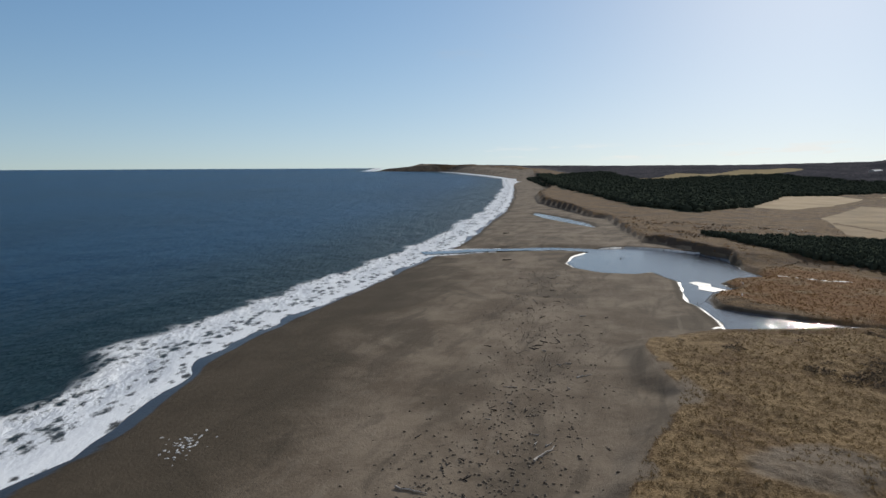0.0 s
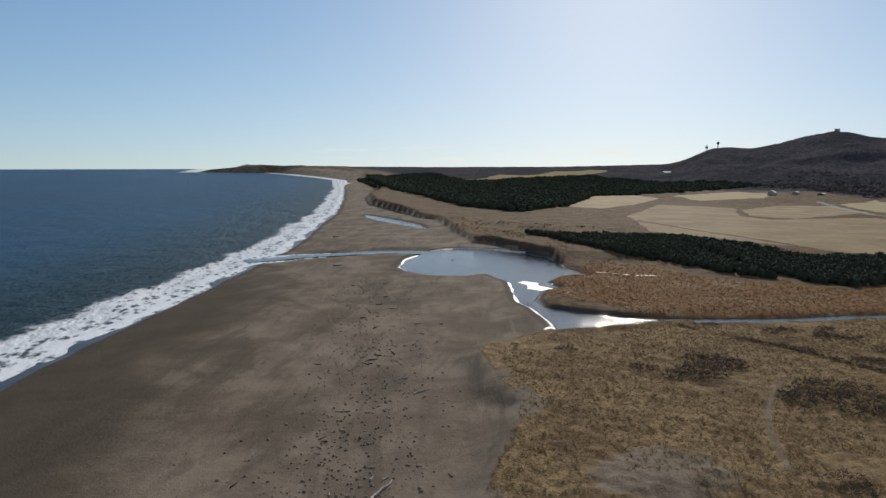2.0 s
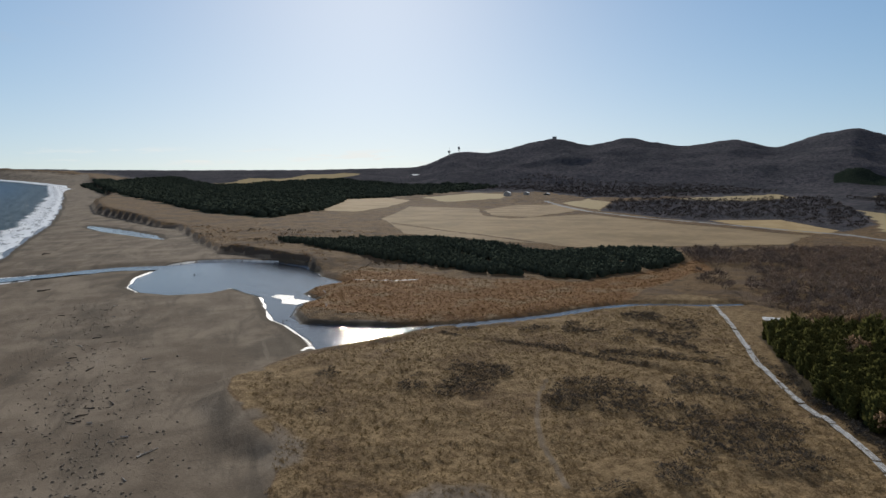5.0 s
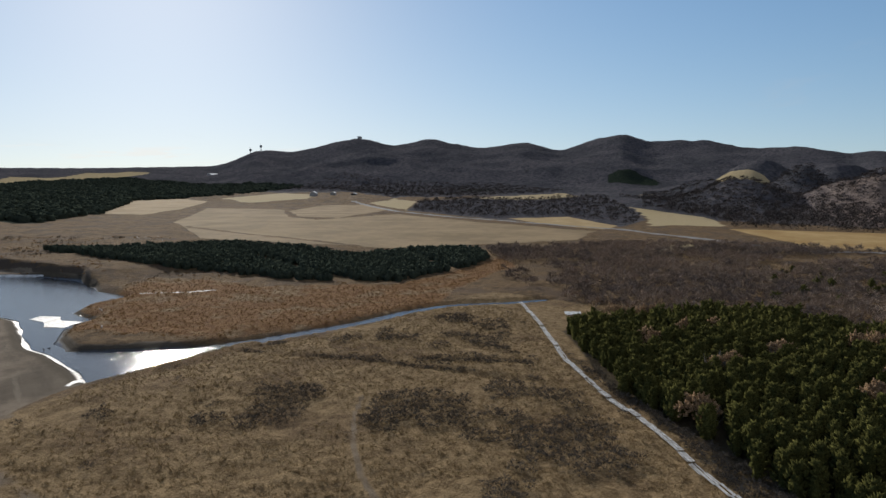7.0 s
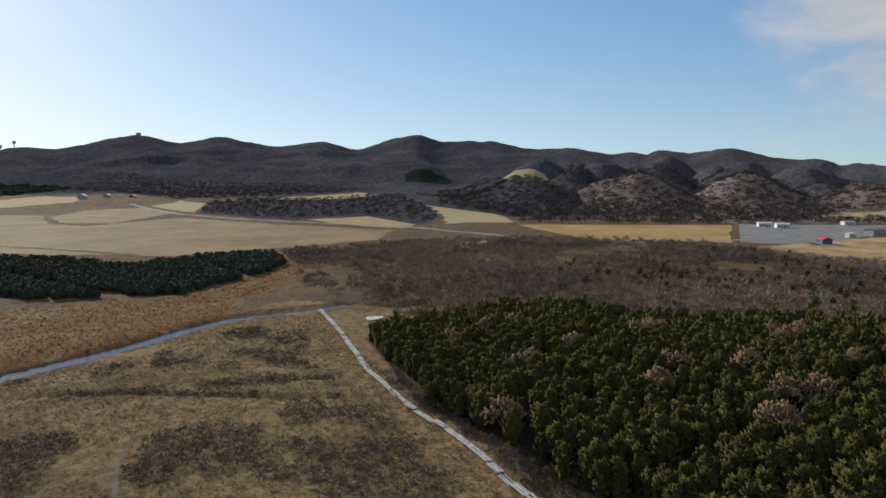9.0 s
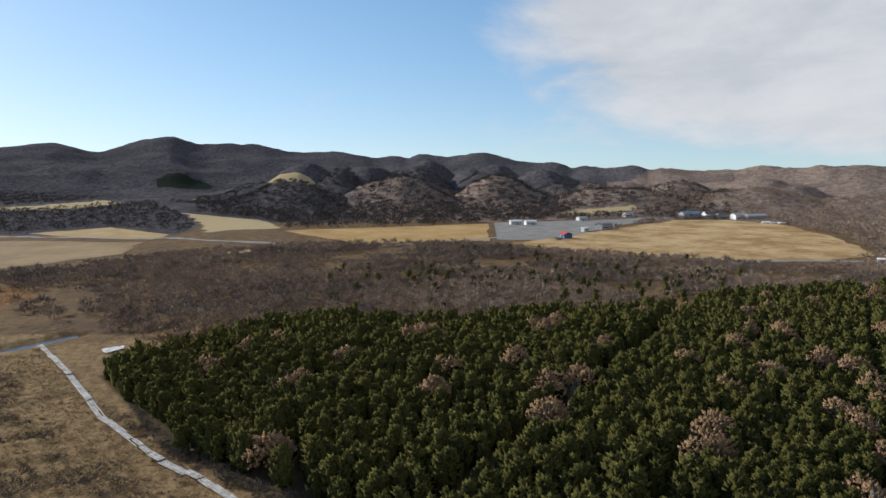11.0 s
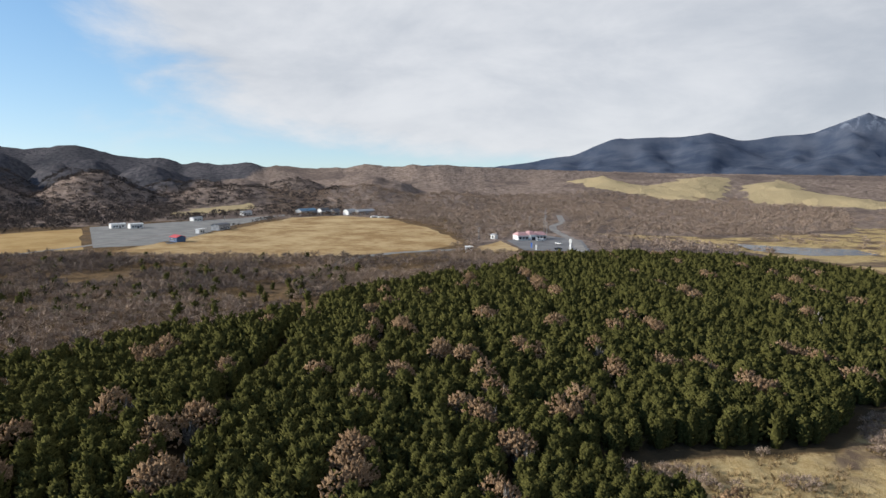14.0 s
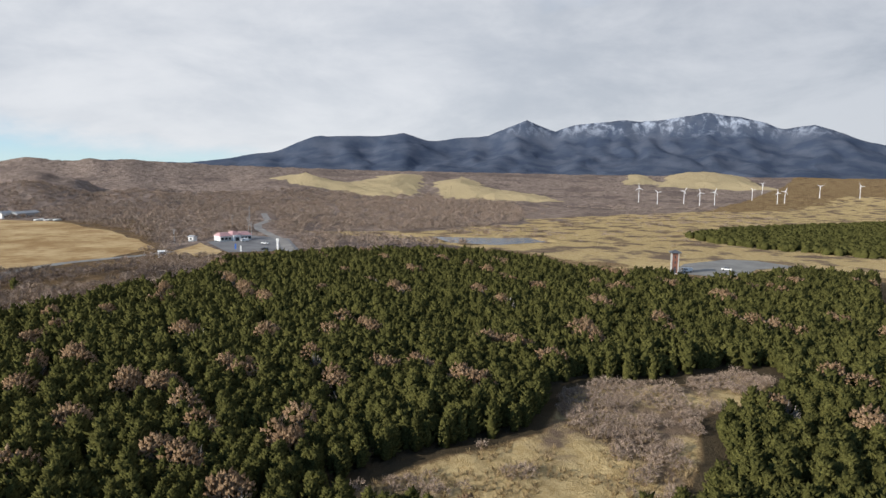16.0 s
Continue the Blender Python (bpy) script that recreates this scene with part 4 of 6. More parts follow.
def low_pine(seed):
    """A far pine: a broad rounded crown with a few tufts."""
    p, out, g = tuft_points(9, seed, 0.80, 0.2, 0.40)
    v, f = spikes(p, out, 0.26, 0.15, g)
    cv, cf = pine_core(0.42, (0.0, 0.45, 0.78), (0.9, 0.9, 0.4), seed)
    return np.concatenate([cv, v]), np.concatenate([cf, f + len(cv)])


def twig_shape(seed, n, wide=0.5, thick=0.02, spread=0.8):
    """A bare bush: slivers fanning up out of the ground, with side twigs."""
    g = np.random.default_rng(seed)
    a, q = g.random(n) * 6.2832, g.random(n) ** 0.5
    foot = np.stack([0.25 * wide * q * np.cos(a), 0.25 * wide * q * np.sin(a), 0.05 + 0.45 * g.random(n) * (1 - 0.5 * q)], 1)
    tip = np.stack([wide * q * np.cos(a) * 1.0, wide * q * np.sin(a), (0.95 - 0.45 * q * q) * (0.7 + 0.3 * g.random(n))], 1)
    mid = foot * 0.4 + tip * 0.6
    side = np.stack([-np.sin(a + spread), np.cos(a + spread), 0.3 * g.random(n)], 1) * thick
    verts = np.stack([foot, mid + side * 2.2, tip, mid - side * 2.2], 1).reshape(-1, 3)
    b = np.arange(n)[:, None] * 4
    return verts, np.concatenate([np.concatenate([b, b + 1, b + 2], 1), np.concatenate([b, b + 2, b + 3], 1)])


def crown_fuzz(seed, n, wide=0.5, thick=0.02):
    """A bare crown: fine twigs standing out all over an uneven dome, on a few stems."""
    g = np.random.default_rng(seed)
    a, el = g.random(n) * 6.2832, np.arcsin(g.random(n) ** 0.8)
    way = np.stack([np.cos(a) * np.cos(el), np.sin(a) * np.cos(el), np.sin(el)], 1)
    lump = 1 + 0.18 * np.sin(3 * a + seed) + 0.12 * np.sin(5 * a + 2 * el)
    size = np.array([wide, wide, 0.62])
    foot = way * size * (0.35 + 0.3 * g.random(n))[:, None] + [0, 0, 0.34]
    tip = way * size * (lump * (0.85 + 0.2 * g.random(n)))[:, None] + [0, 0, 0.36]
    side = np.cross(way, g.normal(0, 1, (n, 3)))
    side = side / np.linalg.norm(side, axis=1)[:, None] * thick
    verts = np.stack([foot - side, foot + side, tip + g.normal(0, 0.03, (n, 3))], 1).reshape(-1, 3)
    m = 5
    b = g.random(m) * 6.2832
    low = np.stack([0.05 * np.cos(b), 0.05 * np.sin(b), np.zeros(m) - 0.05], 1)
    top = np.stack([0.5 * wide * np.cos(b), 0.5 * wide * np.sin(b), np.full(m, 0.6)], 1)
    out = np.stack([-np.sin(b), np.cos(b), np.zeros(m)], 1) * 0.02
    verts = np.concatenate([verts, np.stack([low - out, low + out, top], 1).reshape(-1, 3)])
    return verts, np.arange(len(verts)).reshape(-1, 3)


def blade_shape(seed, n, wide=0.5):
    g = np.random.default_rng(seed)
    a = g.random(n) * 6.2832
    foot = np.stack([0.3 * wide * np.cos(a), 0.3 * wide * np.sin(a), np.zeros(n) - 0.1], 1)
    tip = np.stack([wide * np.cos(a + 0.4), wide * np.sin(a + 0.4), 0.5 + 0.5 * g.random(n)], 1)
    side = np.stack([-np.sin(a), np.cos(a), np.zeros(n)], 1) * 0.17 * wide
    verts = np.stack([foot - side, foot + side, tip], 1).reshape(-1, 3)
    return verts, np.arange(3 * n).reshape(-1, 3)


def stuff(name, shapes, at, size, mat, label, category, sink=0.1, squash=None):
    """Many copies of a few shapes joined into one mesh."""
    at = np.asarray(at, float)
    n = len(at)
    zs = height(at[:, 0], at[:, 1]) - sink
    pick, turn = rng.integers(0, len(shapes), n), rng.random(n) * 6.2832
    tint = rng.random(n)
    size = np.broadcast_to(size, n)
    wide = size if squash is None else size * squash
    vs, fs, ts, base = [], [], [], 0
    for k, (sv, sf) in enumerate(shapes):
        idx = np.nonzero(pick == k)[0]
        if not len(idx):
            continue
        c, s = np.cos(turn[idx])[:, None], np.sin(turn[idx])[:, None]
        x = (sv[None, :, 0] * c - sv[None, :, 1] * s) * wide[idx][:, None] + at[idx, 0][:, None]
        y = (sv[None, :, 0] * s + sv[None, :, 1] * c) * wide[idx][:, None] + at[idx, 1][:, None]
        z = sv[None, :, 2] * size[idx][:, None] + zs[idx][:, None]
        vs.append(np.stack([x, y, z], -1).reshape(-1, 3))
        fs.append((sf[None] + (np.arange(len(idx)) * len(sv))[:, None, None] + base).reshape(-1, 3))
        ts.append(np.repeat(tint[idx], len(sv)))
        base += len(idx) * len(sv)
    me = mesh_from(name, np.concatenate(vs), np.concatenate(fs), mat)
    a = me.attributes.new("tint", "FLOAT", "POINT")
    a.data.foreach_set("value", np.concatenate(ts).astype(np.float32))
    return tagged(new(name, me), label, category, kind="stuff")


def strewn(outline, n, seed):
    """About n places strewn at random in an outline's frame, those inside it kept."""
    g = np.random.default_rng(seed)
    xs, ys = [p[0] for p in outline], [p[1] for p in outline]
    at = np.stack([g.uniform(min(xs), max(xs), n), g.uniform(min(ys), max(ys), n)], 1)
    return at[inside(outline, at[:, 0], at[:, 1]) > 0.5]


def jittered(outline, gap, margin=0.0, seed=0, slant=0.0):
    """Places in an outline on an uneven grid."""
    g = np.random.default_rng(seed)
    xs, ys = [p[0] for p in outline], [p[1] for p in outline]
    x, y = np.meshgrid(np.arange(min(xs), max(xs), gap), np.arange(min(ys), max(ys), gap))
    x, y = x.ravel() + (g.random(x.size) - 0.5) * gap * 0.85, y.ravel() + (g.random(x.size) - 0.5) * gap * 0.85
    ok = inside(outline, x, y) > margin
    return np.stack([x[ok], y[ok]], 1)

LOW_PINES = [low_pine(k + 60) for k in range(5)]
PINE_SHAPES = [pine_shape(k, 23, 1.5) for k in range(5)]
PINE_MID = [pine_shape(10 + k, 76, 0.98) for k in range(5)]
PINE_NEAR = [pine_shape(20 + k, 150, 0.78) for k in range(4)]


OAK_SPOTS = [(156, -124), (125, -109), (109, -57), (148, -92), (159, -74), (203, -77), (183, -77), (153, -77), (153, -92), (200, -145), (139, -104), (119, -77), (139, -73),
             (150, -58), (129, -60), (159, -45), (172, -60), (204, -47), (171, -29), (140, -12), (219, -103), (181, -105), (103, -111), (116, -72), (158, -7)]


def leaf_ball(seed, n):
    """A ragged dome of small leaf clumps."""
    g = np.random.default_rng(seed)
    a, q = g.random(n) * 6.2832, g.random(n) ** 0.5
    p = np.stack([0.37 * q * np.cos(a), 0.37 * q * np.sin(a), 0.45 + (0.5 - 0.35 * q * q) * (0.5 + 0.5 * g.random(n))], 1)
    out = np.stack([np.cos(a) * q, np.sin(a) * q, 0.5 + g.random(n)], 1)
    return spikes(p, out / np.linalg.norm(out, axis=1)[:, None], 0.085, 0.05, g)


def build_pines():
    at = jittered(PINES, 2.35, 0, 1)
    keep = (inside(CLEARING, at[:, 0], at[:, 1]) < -1.0 - 3 * vnoise(at[:, 0], at[:, 1], 7, 12)) & (inside(PINES, at[:, 0], at[:, 1]) > 4.5 * vnoise(at[:, 0], at[:, 1], 6, 11) - 1)
    u = (at[:, 0] * 0.52 + at[:, 1] * 0.85 - 58.7 + 12) % 24 - 12
    ride = along([(100, 8), (121, -5), (198, -52), (222, -66)], at[:, 0], at[:, 1]) < 2.1
    keep &= ~(ride | ((np.abs(u) < 1.0) & (fbm(at[:, 0], at[:, 1], 40, 2, 8) > 0.40)))
    at = at[keep]
    spots = np.array(OAK_SPOTS, float)
    g = np.random.default_rng(15)
    more = jittered(PINES, 15, 4, 16)
    more = more[g.random(len(more)) < 0.4]
    off = (more[:, 0] * 0.52 + more[:, 1] * 0.85 - 58.7 + 12) % 24 - 12
    more = more - np.stack([0.52 * off, 0.85 * off], 1) * 0.7
    spots = np.concatenate([spots, more])
    oaks, gone = [], np.zeros(len(at), bool)
    for k, (ox, oy) in enumerate(spots):
        n = g.integers(3, 8)
        run = g.normal(0, 1, (n, 2)) @ np.array([[2.0, -1.25], [0.5, 0.7]])
        c = np.array([ox, oy]) + run
        oaks.append(c)
        for q in c:
            gone |= np.hypot(at[:, 0] - q[0], at[:, 1] - q[1]) < 1.9
    oaks = np.concatenate(oaks)
    oaks = oaks[(inside(PINES, oaks[:, 0], oaks[:, 1]) > 1) & (inside(CLEARING, oaks[:, 0], oaks[:, 1]) < -2)]
    at = at[~gone]
    tall = 3.8 + 2.2 * fbm(at[:, 0], at[:, 1], 30, 3, 13) + rng.random(len(at)) ** 1.5 * 2.4
    near = np.hypot(at[:, 0] - 92, at[:, 1] + 60).argsort()[:300]
    far = np.setdiff1d(np.arange(len(at)), near)
    close = np.hypot(at[far, 0] - 60, at[far, 1] + 20) < 125
    stuff("pine_plantation", PINE_MID, at[far[close]], tall[far[close]], NEEDLES, "dense plantation of young dark green pines", "pine trees", 0.3)
    stuff("pine_plantation", PINE_SHAPES, at[far[~close]], tall[far[~close]], NEEDLES, "dense plantation of young green pines reaching to the plain", "pine trees", 0.3)
    leafy_ones = rng.random(len(oaks)) < 0.78
    stuff("dead_leaf_oaks", [leaf_ball(70 + k, 66) for k in range(4)], oaks[leafy_ones], 5.9 + rng.random(leafy_ones.sum()) * 1.3, OAK,
          "low oaks holding dry pinkish-brown leaves among the pines", "shrubs", 0.2)
    stuff("grey_saplings", [twig_shape(90 + k, 46, 0.36, 0.012) for k in range(3)], oaks[~leafy_ones], 5.8 + rng.random((~leafy_ones).sum()), GREYTWIG,
          "bare pale grey saplings among the pines", "shrubs", 0.2)
    kinds = []
    for k, (sv, sf) in enumerate(PINE_NEAR):
        tree = tagged(new("pine_tree"), "young bushy green pine in a plantation", "pine tree", "pines of the plantation")
        crown = new("crown", mesh_from("crown", sv * 5.8, sf, NEEDLES))
        bm = bmesh.new()
        bmesh.ops.create_cone(bm, segments=7, radius1=0.13, radius2=0.04, depth=4.6, matrix=Matrix.Translation((0, 0, 2.1)))
        me = bpy.data.meshes.new("trunk")
        bm.to_mesh(me)
        bm.free()
        me.materials.append(BARK)
        trunk = new("trunk", me)
        crown.parent = trunk.parent = tree
        kinds.append(tree)
    for j, i in enumerate(near):
        m = pose(at[i, 0], at[i, 1], ground_at(*at[i]) - 0.2, 0, 0, float(rng.random() * 360))
        if j < len(kinds):
            kinds[j].matrix_world = m
        else:
            copy_thing(kinds[j % len(kinds)], m)


build_pines()
at = jittered(STRIP, 2.9, 0.5, 3)
gapped = np.minimum(along([(176, 190), (196, 300)], at[:, 0], at[:, 1]), along([(225, 175), (262, 240)], at[:, 0], at[:, 1]))
stuff("pine_belt", LOW_PINES, at[gapped > 2.2], 3.0 + 1.1 * rng.random((gapped > 2.2).sum()), NEEDLES_FAR, "low belt of dark green young pines beside the fields", "pine trees", 0.3, 1.2)
at = jittered(STRIP_EAST, 5.0, 0.5, 4)
stuff("eastern_pines", LOW_PINES, at, 5.0, NEEDLES, "distant stand of green pines on yellow grassland", "pine trees", 0.3, 1.4)
at = jittered(SHRUBWOOD, 3.7, 0, 5)
at = at[fbm(at[:, 0], at[:, 1], 26, 3, 6) > 0.35]
tall = 2.0 + 1.6 * fbm(at[:, 0], at[:, 1], 30, 3, 7) + 2.4 * rng.random(len(at)) ** 2
dusky = (fbm(at[:, 0], at[:, 1], 45, 3, 8) + 0.3 * rng.random(len(at))) > 0.68
for chosen, mat, words in ((~dusky, TWIGS, "leafless grey-brown scrub woodland"), (dusky, TWIG_GREY, "patches of darker leafless scrub in the woodland")):
    stuff("bare_woodland", [crown_fuzz(k, 72, 0.60, 0.026) for k in range(5)], at[chosen], tall[chosen], mat, words, "bare trees", 0.2, 1.1)


def far_scatter(lo, hi, az0, az1, n, seed):
    g = np.random.default_rng(seed)
    r, a = np.sqrt(g.random(n) * (hi ** 2 - lo ** 2) + lo ** 2), np.radians(az0 + (az1 - az0) * g.random(n))
    return np.stack([10 + r * np.sin(a), r * np.cos(a)], 1)


def open_ground(at):
    f = np.full(len(at), -1e3)
    for poly in list(FIELDS.values()) + FAR_FIELDS + MOUNDS + [LOT, POND, PARKING, LAWN]:
        f = np.maximum(f, inside(poly, at[:, 0], at[:, 1]))
    return f < -4


at = np.concatenate([far_scatter(560, 1250, 68, 112, 5000, 1)] + [jittered(poly, 13, 0, 60 + k) for k, poly in enumerate(DARK_WOODS)])
at = at[open_ground(at)]
stuff("hillside_woods", [crown_fuzz(40 + k, 26, 0.6, 0.05) for k in range(4)], at, 4.4 + 2.6 * rng.random(len(at)), TWIG_DARK,
      "leafless dark brown woods covering the lower hills", "bare trees", 0.3, 1.3)
at = far_scatter(400, 1100, 106, 152, 8500, 2)
at = at[open_ground(at) & (inside(GOLD_PLAIN, at[:, 0], at[:, 1]) < 0) & (along([(280, -230), (345, -290), (419, -336), (470, -392), (540, -450)], at[:, 0], at[:, 1]) > 9)]
stuff("brown_woodland", [crown_fuzz(44 + k, 26, 0.6, 0.05) for k in range(4)], at, 3.4 + 1.8 * rng.random(len(at)), TWIGS,
      "leafless reddish-brown woodland on the plain", "bare trees", 0.3, 1.5)
at = jittered(COAST_WOOD, 9.5, 0, 31)
stuff("coastal_forest", LOW_PINES, at, 4.5 + 2.5 * rng.random(len(at)), NEEDLES_FAR, "dark evergreen forest along the coast", "forest", 0.5, 2.2)


BUSH_SPOTS = [(73, 105, 5), (59, 100, 4), (67, 93, 8), (78, 76, 6), (85, 70, 6), (92, 73, 6), (89, 60, 9), (86, 52, 6), (79, 48, 4), (120, 114, 5), (98, 133, 3), (148, 115, 8), (148, 102, 6),
              (164, 110, 5), (133, 105, 4), (132, 98, 3), (134, 94, 4), (122, 100, 3), (109, 56, 8), (88, 42, 9), (63, 108, 4), (75, 99, 8), (88, 79, 8), (59, 46, 4), (71, 46, 5), (47, 116, 3),
              (35, 124, 3), (97, 48, 8), (106, 68, 6)]
GOLDSTRAW = leafy("golden_grass", (0.2903, 0.2093, 0.1103), (0.5053, 0.3883, 0.2263), thin=0.4)


def dune_plants():
    area = [(-4, 28), (9, 55), (26, 88), (30, 120), (60, 140), (97, 146), (165, 132), (180, 112), (132, 66), (95, 24), (70, -10), (20, -20)]
    at = strewn(area, 34000, 21)
    sandy = inside(BLOWOUT, at[:, 0], at[:, 1])
    at = at[(fbm(at[:, 0], at[:, 1], 12, 3, 22) > 0.30 + 0.25 * smooth(sandy, -3, 3)) & (along(STREAM, at[:, 0], at[:, 1]) > 4) & (along(FOOTPATH, at[:, 0], at[:, 1]) > 0.8)]
    stuff("dune_grass", [blade_shape(k, 8, 0.9) for k in range(4)], at, 0.26 + 0.3 * rng.random(len(at)), STRAW, "tussocks of dry tan dune grass", "grass", 0.05)
    at = jittered(area + [(100, 8)], 1.5, 0.5, 23)
    patch = 0.86 - 0.14 * smooth(at[:, 0], 75, 115)
    for bx, by, br in BUSH_SPOTS:
        patch = np.minimum(patch, 0.28 + 0.58 * smooth(np.hypot(at[:, 0] - bx, at[:, 1] - by), br * 0.55, br * 1.15))
    for line in DITCHES:
        patch = np.minimum(patch, 0.46 + 0.4 * smooth(along(line, at[:, 0], at[:, 1]), 1.0, 3.0))
    at = at[(fbm(at[:, 0], at[:, 1], 7, 3, 24) > patch) & (along(STREAM, at[:, 0], at[:, 1]) > 5)]
    g = np.random.default_rng(26)
    line = np.array(TRACK[3:], float)
    k = g.integers(0, len(line) - 1, 420)
    f = g.random(420)[:, None]
    run = line[k + 1] - line[k]
    hedge = line[k] * (1 - f) + line[k + 1] * f + np.stack([run[:, 1], -run[:, 0]], 1) / np.linalg.norm(run, axis=1)[:, None] * -g.uniform(1.6, 9, (420, 1))
    at = np.concatenate([at, hedge[inside(PINES, hedge[:, 0], hedge[:, 1]) < 0.5]])
    at = at[along(TRACK, at[:, 0], at[:, 1]) > 1.6]
    stuff("dune_bushes", [crown_fuzz(80 + k, 44, 0.7, 0.026) for k in range(4)], at, 0.9 + 0.9 * rng.random(len(at)), BUSH, "dark leafless low bushes on the dunes", "bushes", 0.15, 1.25)
    at = strewn(REEDS, 14000, 25)
    at = at[along(STREAM, at[:, 0], at[:, 1]) > 4]
    stuff("reed_bed", [blade_shape(20 + k, 9, 0.8) for k in range(3)], at, 0.3 + 0.4 * rng.random(len(at)), REED, "dry orange-brown reeds beside the stream", "reeds", 0.05)
    heath = [(98, 300), (120, 262), (150, 205), (182, 174), (240, 178), (292, 195), (300, 212), (220, 330), (210, 400), (130, 480), (105, 520), (92, 420)]
    at = strewn(heath, 5200, 36)
    at = at[(fbm(at[:, 0], at[:, 1], 24, 3, 37) > 0.46) & open_ground(at) & (inside(STRIP, at[:, 0], at[:, 1]) < -2)]
    stuff("heath_tussocks", [blade_shape(50 + k, 9, 0.9) for k in range(3)], at, 0.4 + 0.5 * rng.random(len(at)), REED, "tussocks of brown grass on the heath", "grass", 0.05, 1.3)
    at = at[(fbm(at[:, 0], at[:, 1], 16, 3, 38) > 0.60)]
    stuff("heath_bushes", [crown_fuzz(95 + k, 40, 0.7, 0.03) for k in range(3)], at, 0.9 + 0.9 * rng.random(len(at)), BUSH, "low bare bushes scattered over the heath", "bushes", 0.15, 1.3)
    at = jittered(CLEARING, 1.5, 0.5, 27)
    tall = fbm(at[:, 0], at[:, 1], 9, 3, 28)
    back = smooth(-at[:, 1], 96, 118)
    stuff("clearing_grass", [blade_shape(40 + k, 12, 0.7) for k in range(3)], at[tall > 0.46], 0.9, GOLDSTRAW, "pale golden grass in the forest clearing", "grass", 0.05)
    at = at[(tall > 0.62 - 0.22 * back)]
    stuff("clearing_bushes", [crown_fuzz(85 + k, 90, 0.6, 0.02) for k in range(3)], at, 1.3 + rng.random(len(at)), TWIGS, "grey-brown bare bushes in the clearing", "bushes", 0.15, 1.2)
    at = np.concatenate([far_scatter(360, 900, 140, 172, 900, 29), far_scatter(330, 600, 128, 150, 500, 30)])
    at = at[(fbm(at[:, 0], at[:, 1], 60, 3, 31) > 0.52) & open_ground(at) & (inside(STRIP_EAST, at[:, 0], at[:, 1]) < 0) & (inside(TOWER_LOT, at[:, 0], at[:, 1]) < -3) & (inside(PINES, at[:, 0], at[:, 1]) < 0)]
    stuff("plain_bushes", [crown_fuzz(88 + k, 50, 0.7, 0.03) for k in range(3)], at, 2.2 + 1.5 * rng.random(len(at)), TWIGS, "scattered brown bushes on the yellow plain", "bushes", 0.15, 1.5)
    at = np.concatenate([far_scatter(215, 320, 78, 112, 110, 34), far_scatter(270, 420, 86, 112, 60, 33)])
    at = at[inside(SHRUBWOOD, at[:, 0], at[:, 1]) > 4]
    stuff("scattered_pines", PINE_SHAPES, at, 3.2 + 1.5 * rng.random(len(at)), NEEDLES, "single green pines among the leafless scrub", "pine trees", 0.2, 1.3)


dune_plants()

# ---------------------------------------------------------------- small parts
WHITE_PAINT = plain("white_paint", (0.62, 0.62, 0.60), (0.80, 0.80, 0.78), 1.5, 0.6)
GREY_PAINT = plain("grey_cladding", (0.24, 0.25, 0.26), (0.36, 0.37, 0.38), 1.5, 0.6)
PINK_ROOF = plain("faded_red_roof", (0.34, 0.19, 0.19), (0.46, 0.28, 0.28), 2.0, 0.6)
RED_ROOF = plain("red_roof", (0.40, 0.05, 0.05), (0.55, 0.09, 0.08), 2.0, 0.5)
BLUE_ROOF = plain("blue_roof", (0.06, 0.16, 0.26), (0.11, 0.25, 0.36), 2.0, 0.5)
DARK_ROOF = plain("dark_roof", (0.05, 0.055, 0.065), (0.10, 0.105, 0.12), 2.0, 0.5)
BLUE_WALL = plain("blue_wall", (0.05, 0.09, 0.18), (0.08, 0.14, 0.26), 2.0, 0.6)
BRICK_RED = plain("red_brick", (0.13, 0.055, 0.04), (0.22, 0.10, 0.07), 0.8, 0.8)
GLASS = plain("window_glass", (0.02, 0.025, 0.03), (0.05, 0.06, 0.07), 2.0, 0.08, 0.6, 0.0)
DARK_METAL = plain("dark_metal", (0.03, 0.03, 0.035), (0.07, 0.07, 0.08), 0.6, 0.5)
CONCRETE = plain("concrete", (0.34, 0.33, 0.31), (0.48, 0.47, 0.44), 1.5, 0.9)
POLE_GREY = plain("pole_concrete", (0.26, 0.25, 0.24), (0.38, 0.37, 0.35), 0.7, 0.9)
TYRE = plain("tyre_rubber", (0.012, 0.012, 0.012), (0.03, 0.03, 0.03), 0.2, 0.8)
BLACK_PAINT = plain("black_car_paint", (0.012, 0.012, 0.014), (0.03, 0.03, 0.034), 1.0, 0.25, 0.5, 0.0)
FLAG_BLUE = plain("blue_banner", (0.05, 0.12, 0.40), (0.09, 0.20, 0.55), 0.6, 0.8)
PLANK = plain("bleached_plank", (0.30, 0.29, 0.27), (0.66, 0.65, 0.62), 0.7, 0.55, 0.4)


def part(name, bm, mat, parent, label=""):
    me = bpy.data.meshes.new(name)
    bmesh.ops.recalc_face_normals(bm, faces=bm.faces[:])
    bm.to_mesh(me)
    bm.free()
    me.materials.append(mat)
    ob = new(name, me)
    ob.parent = parent
    return tagged(ob, label)


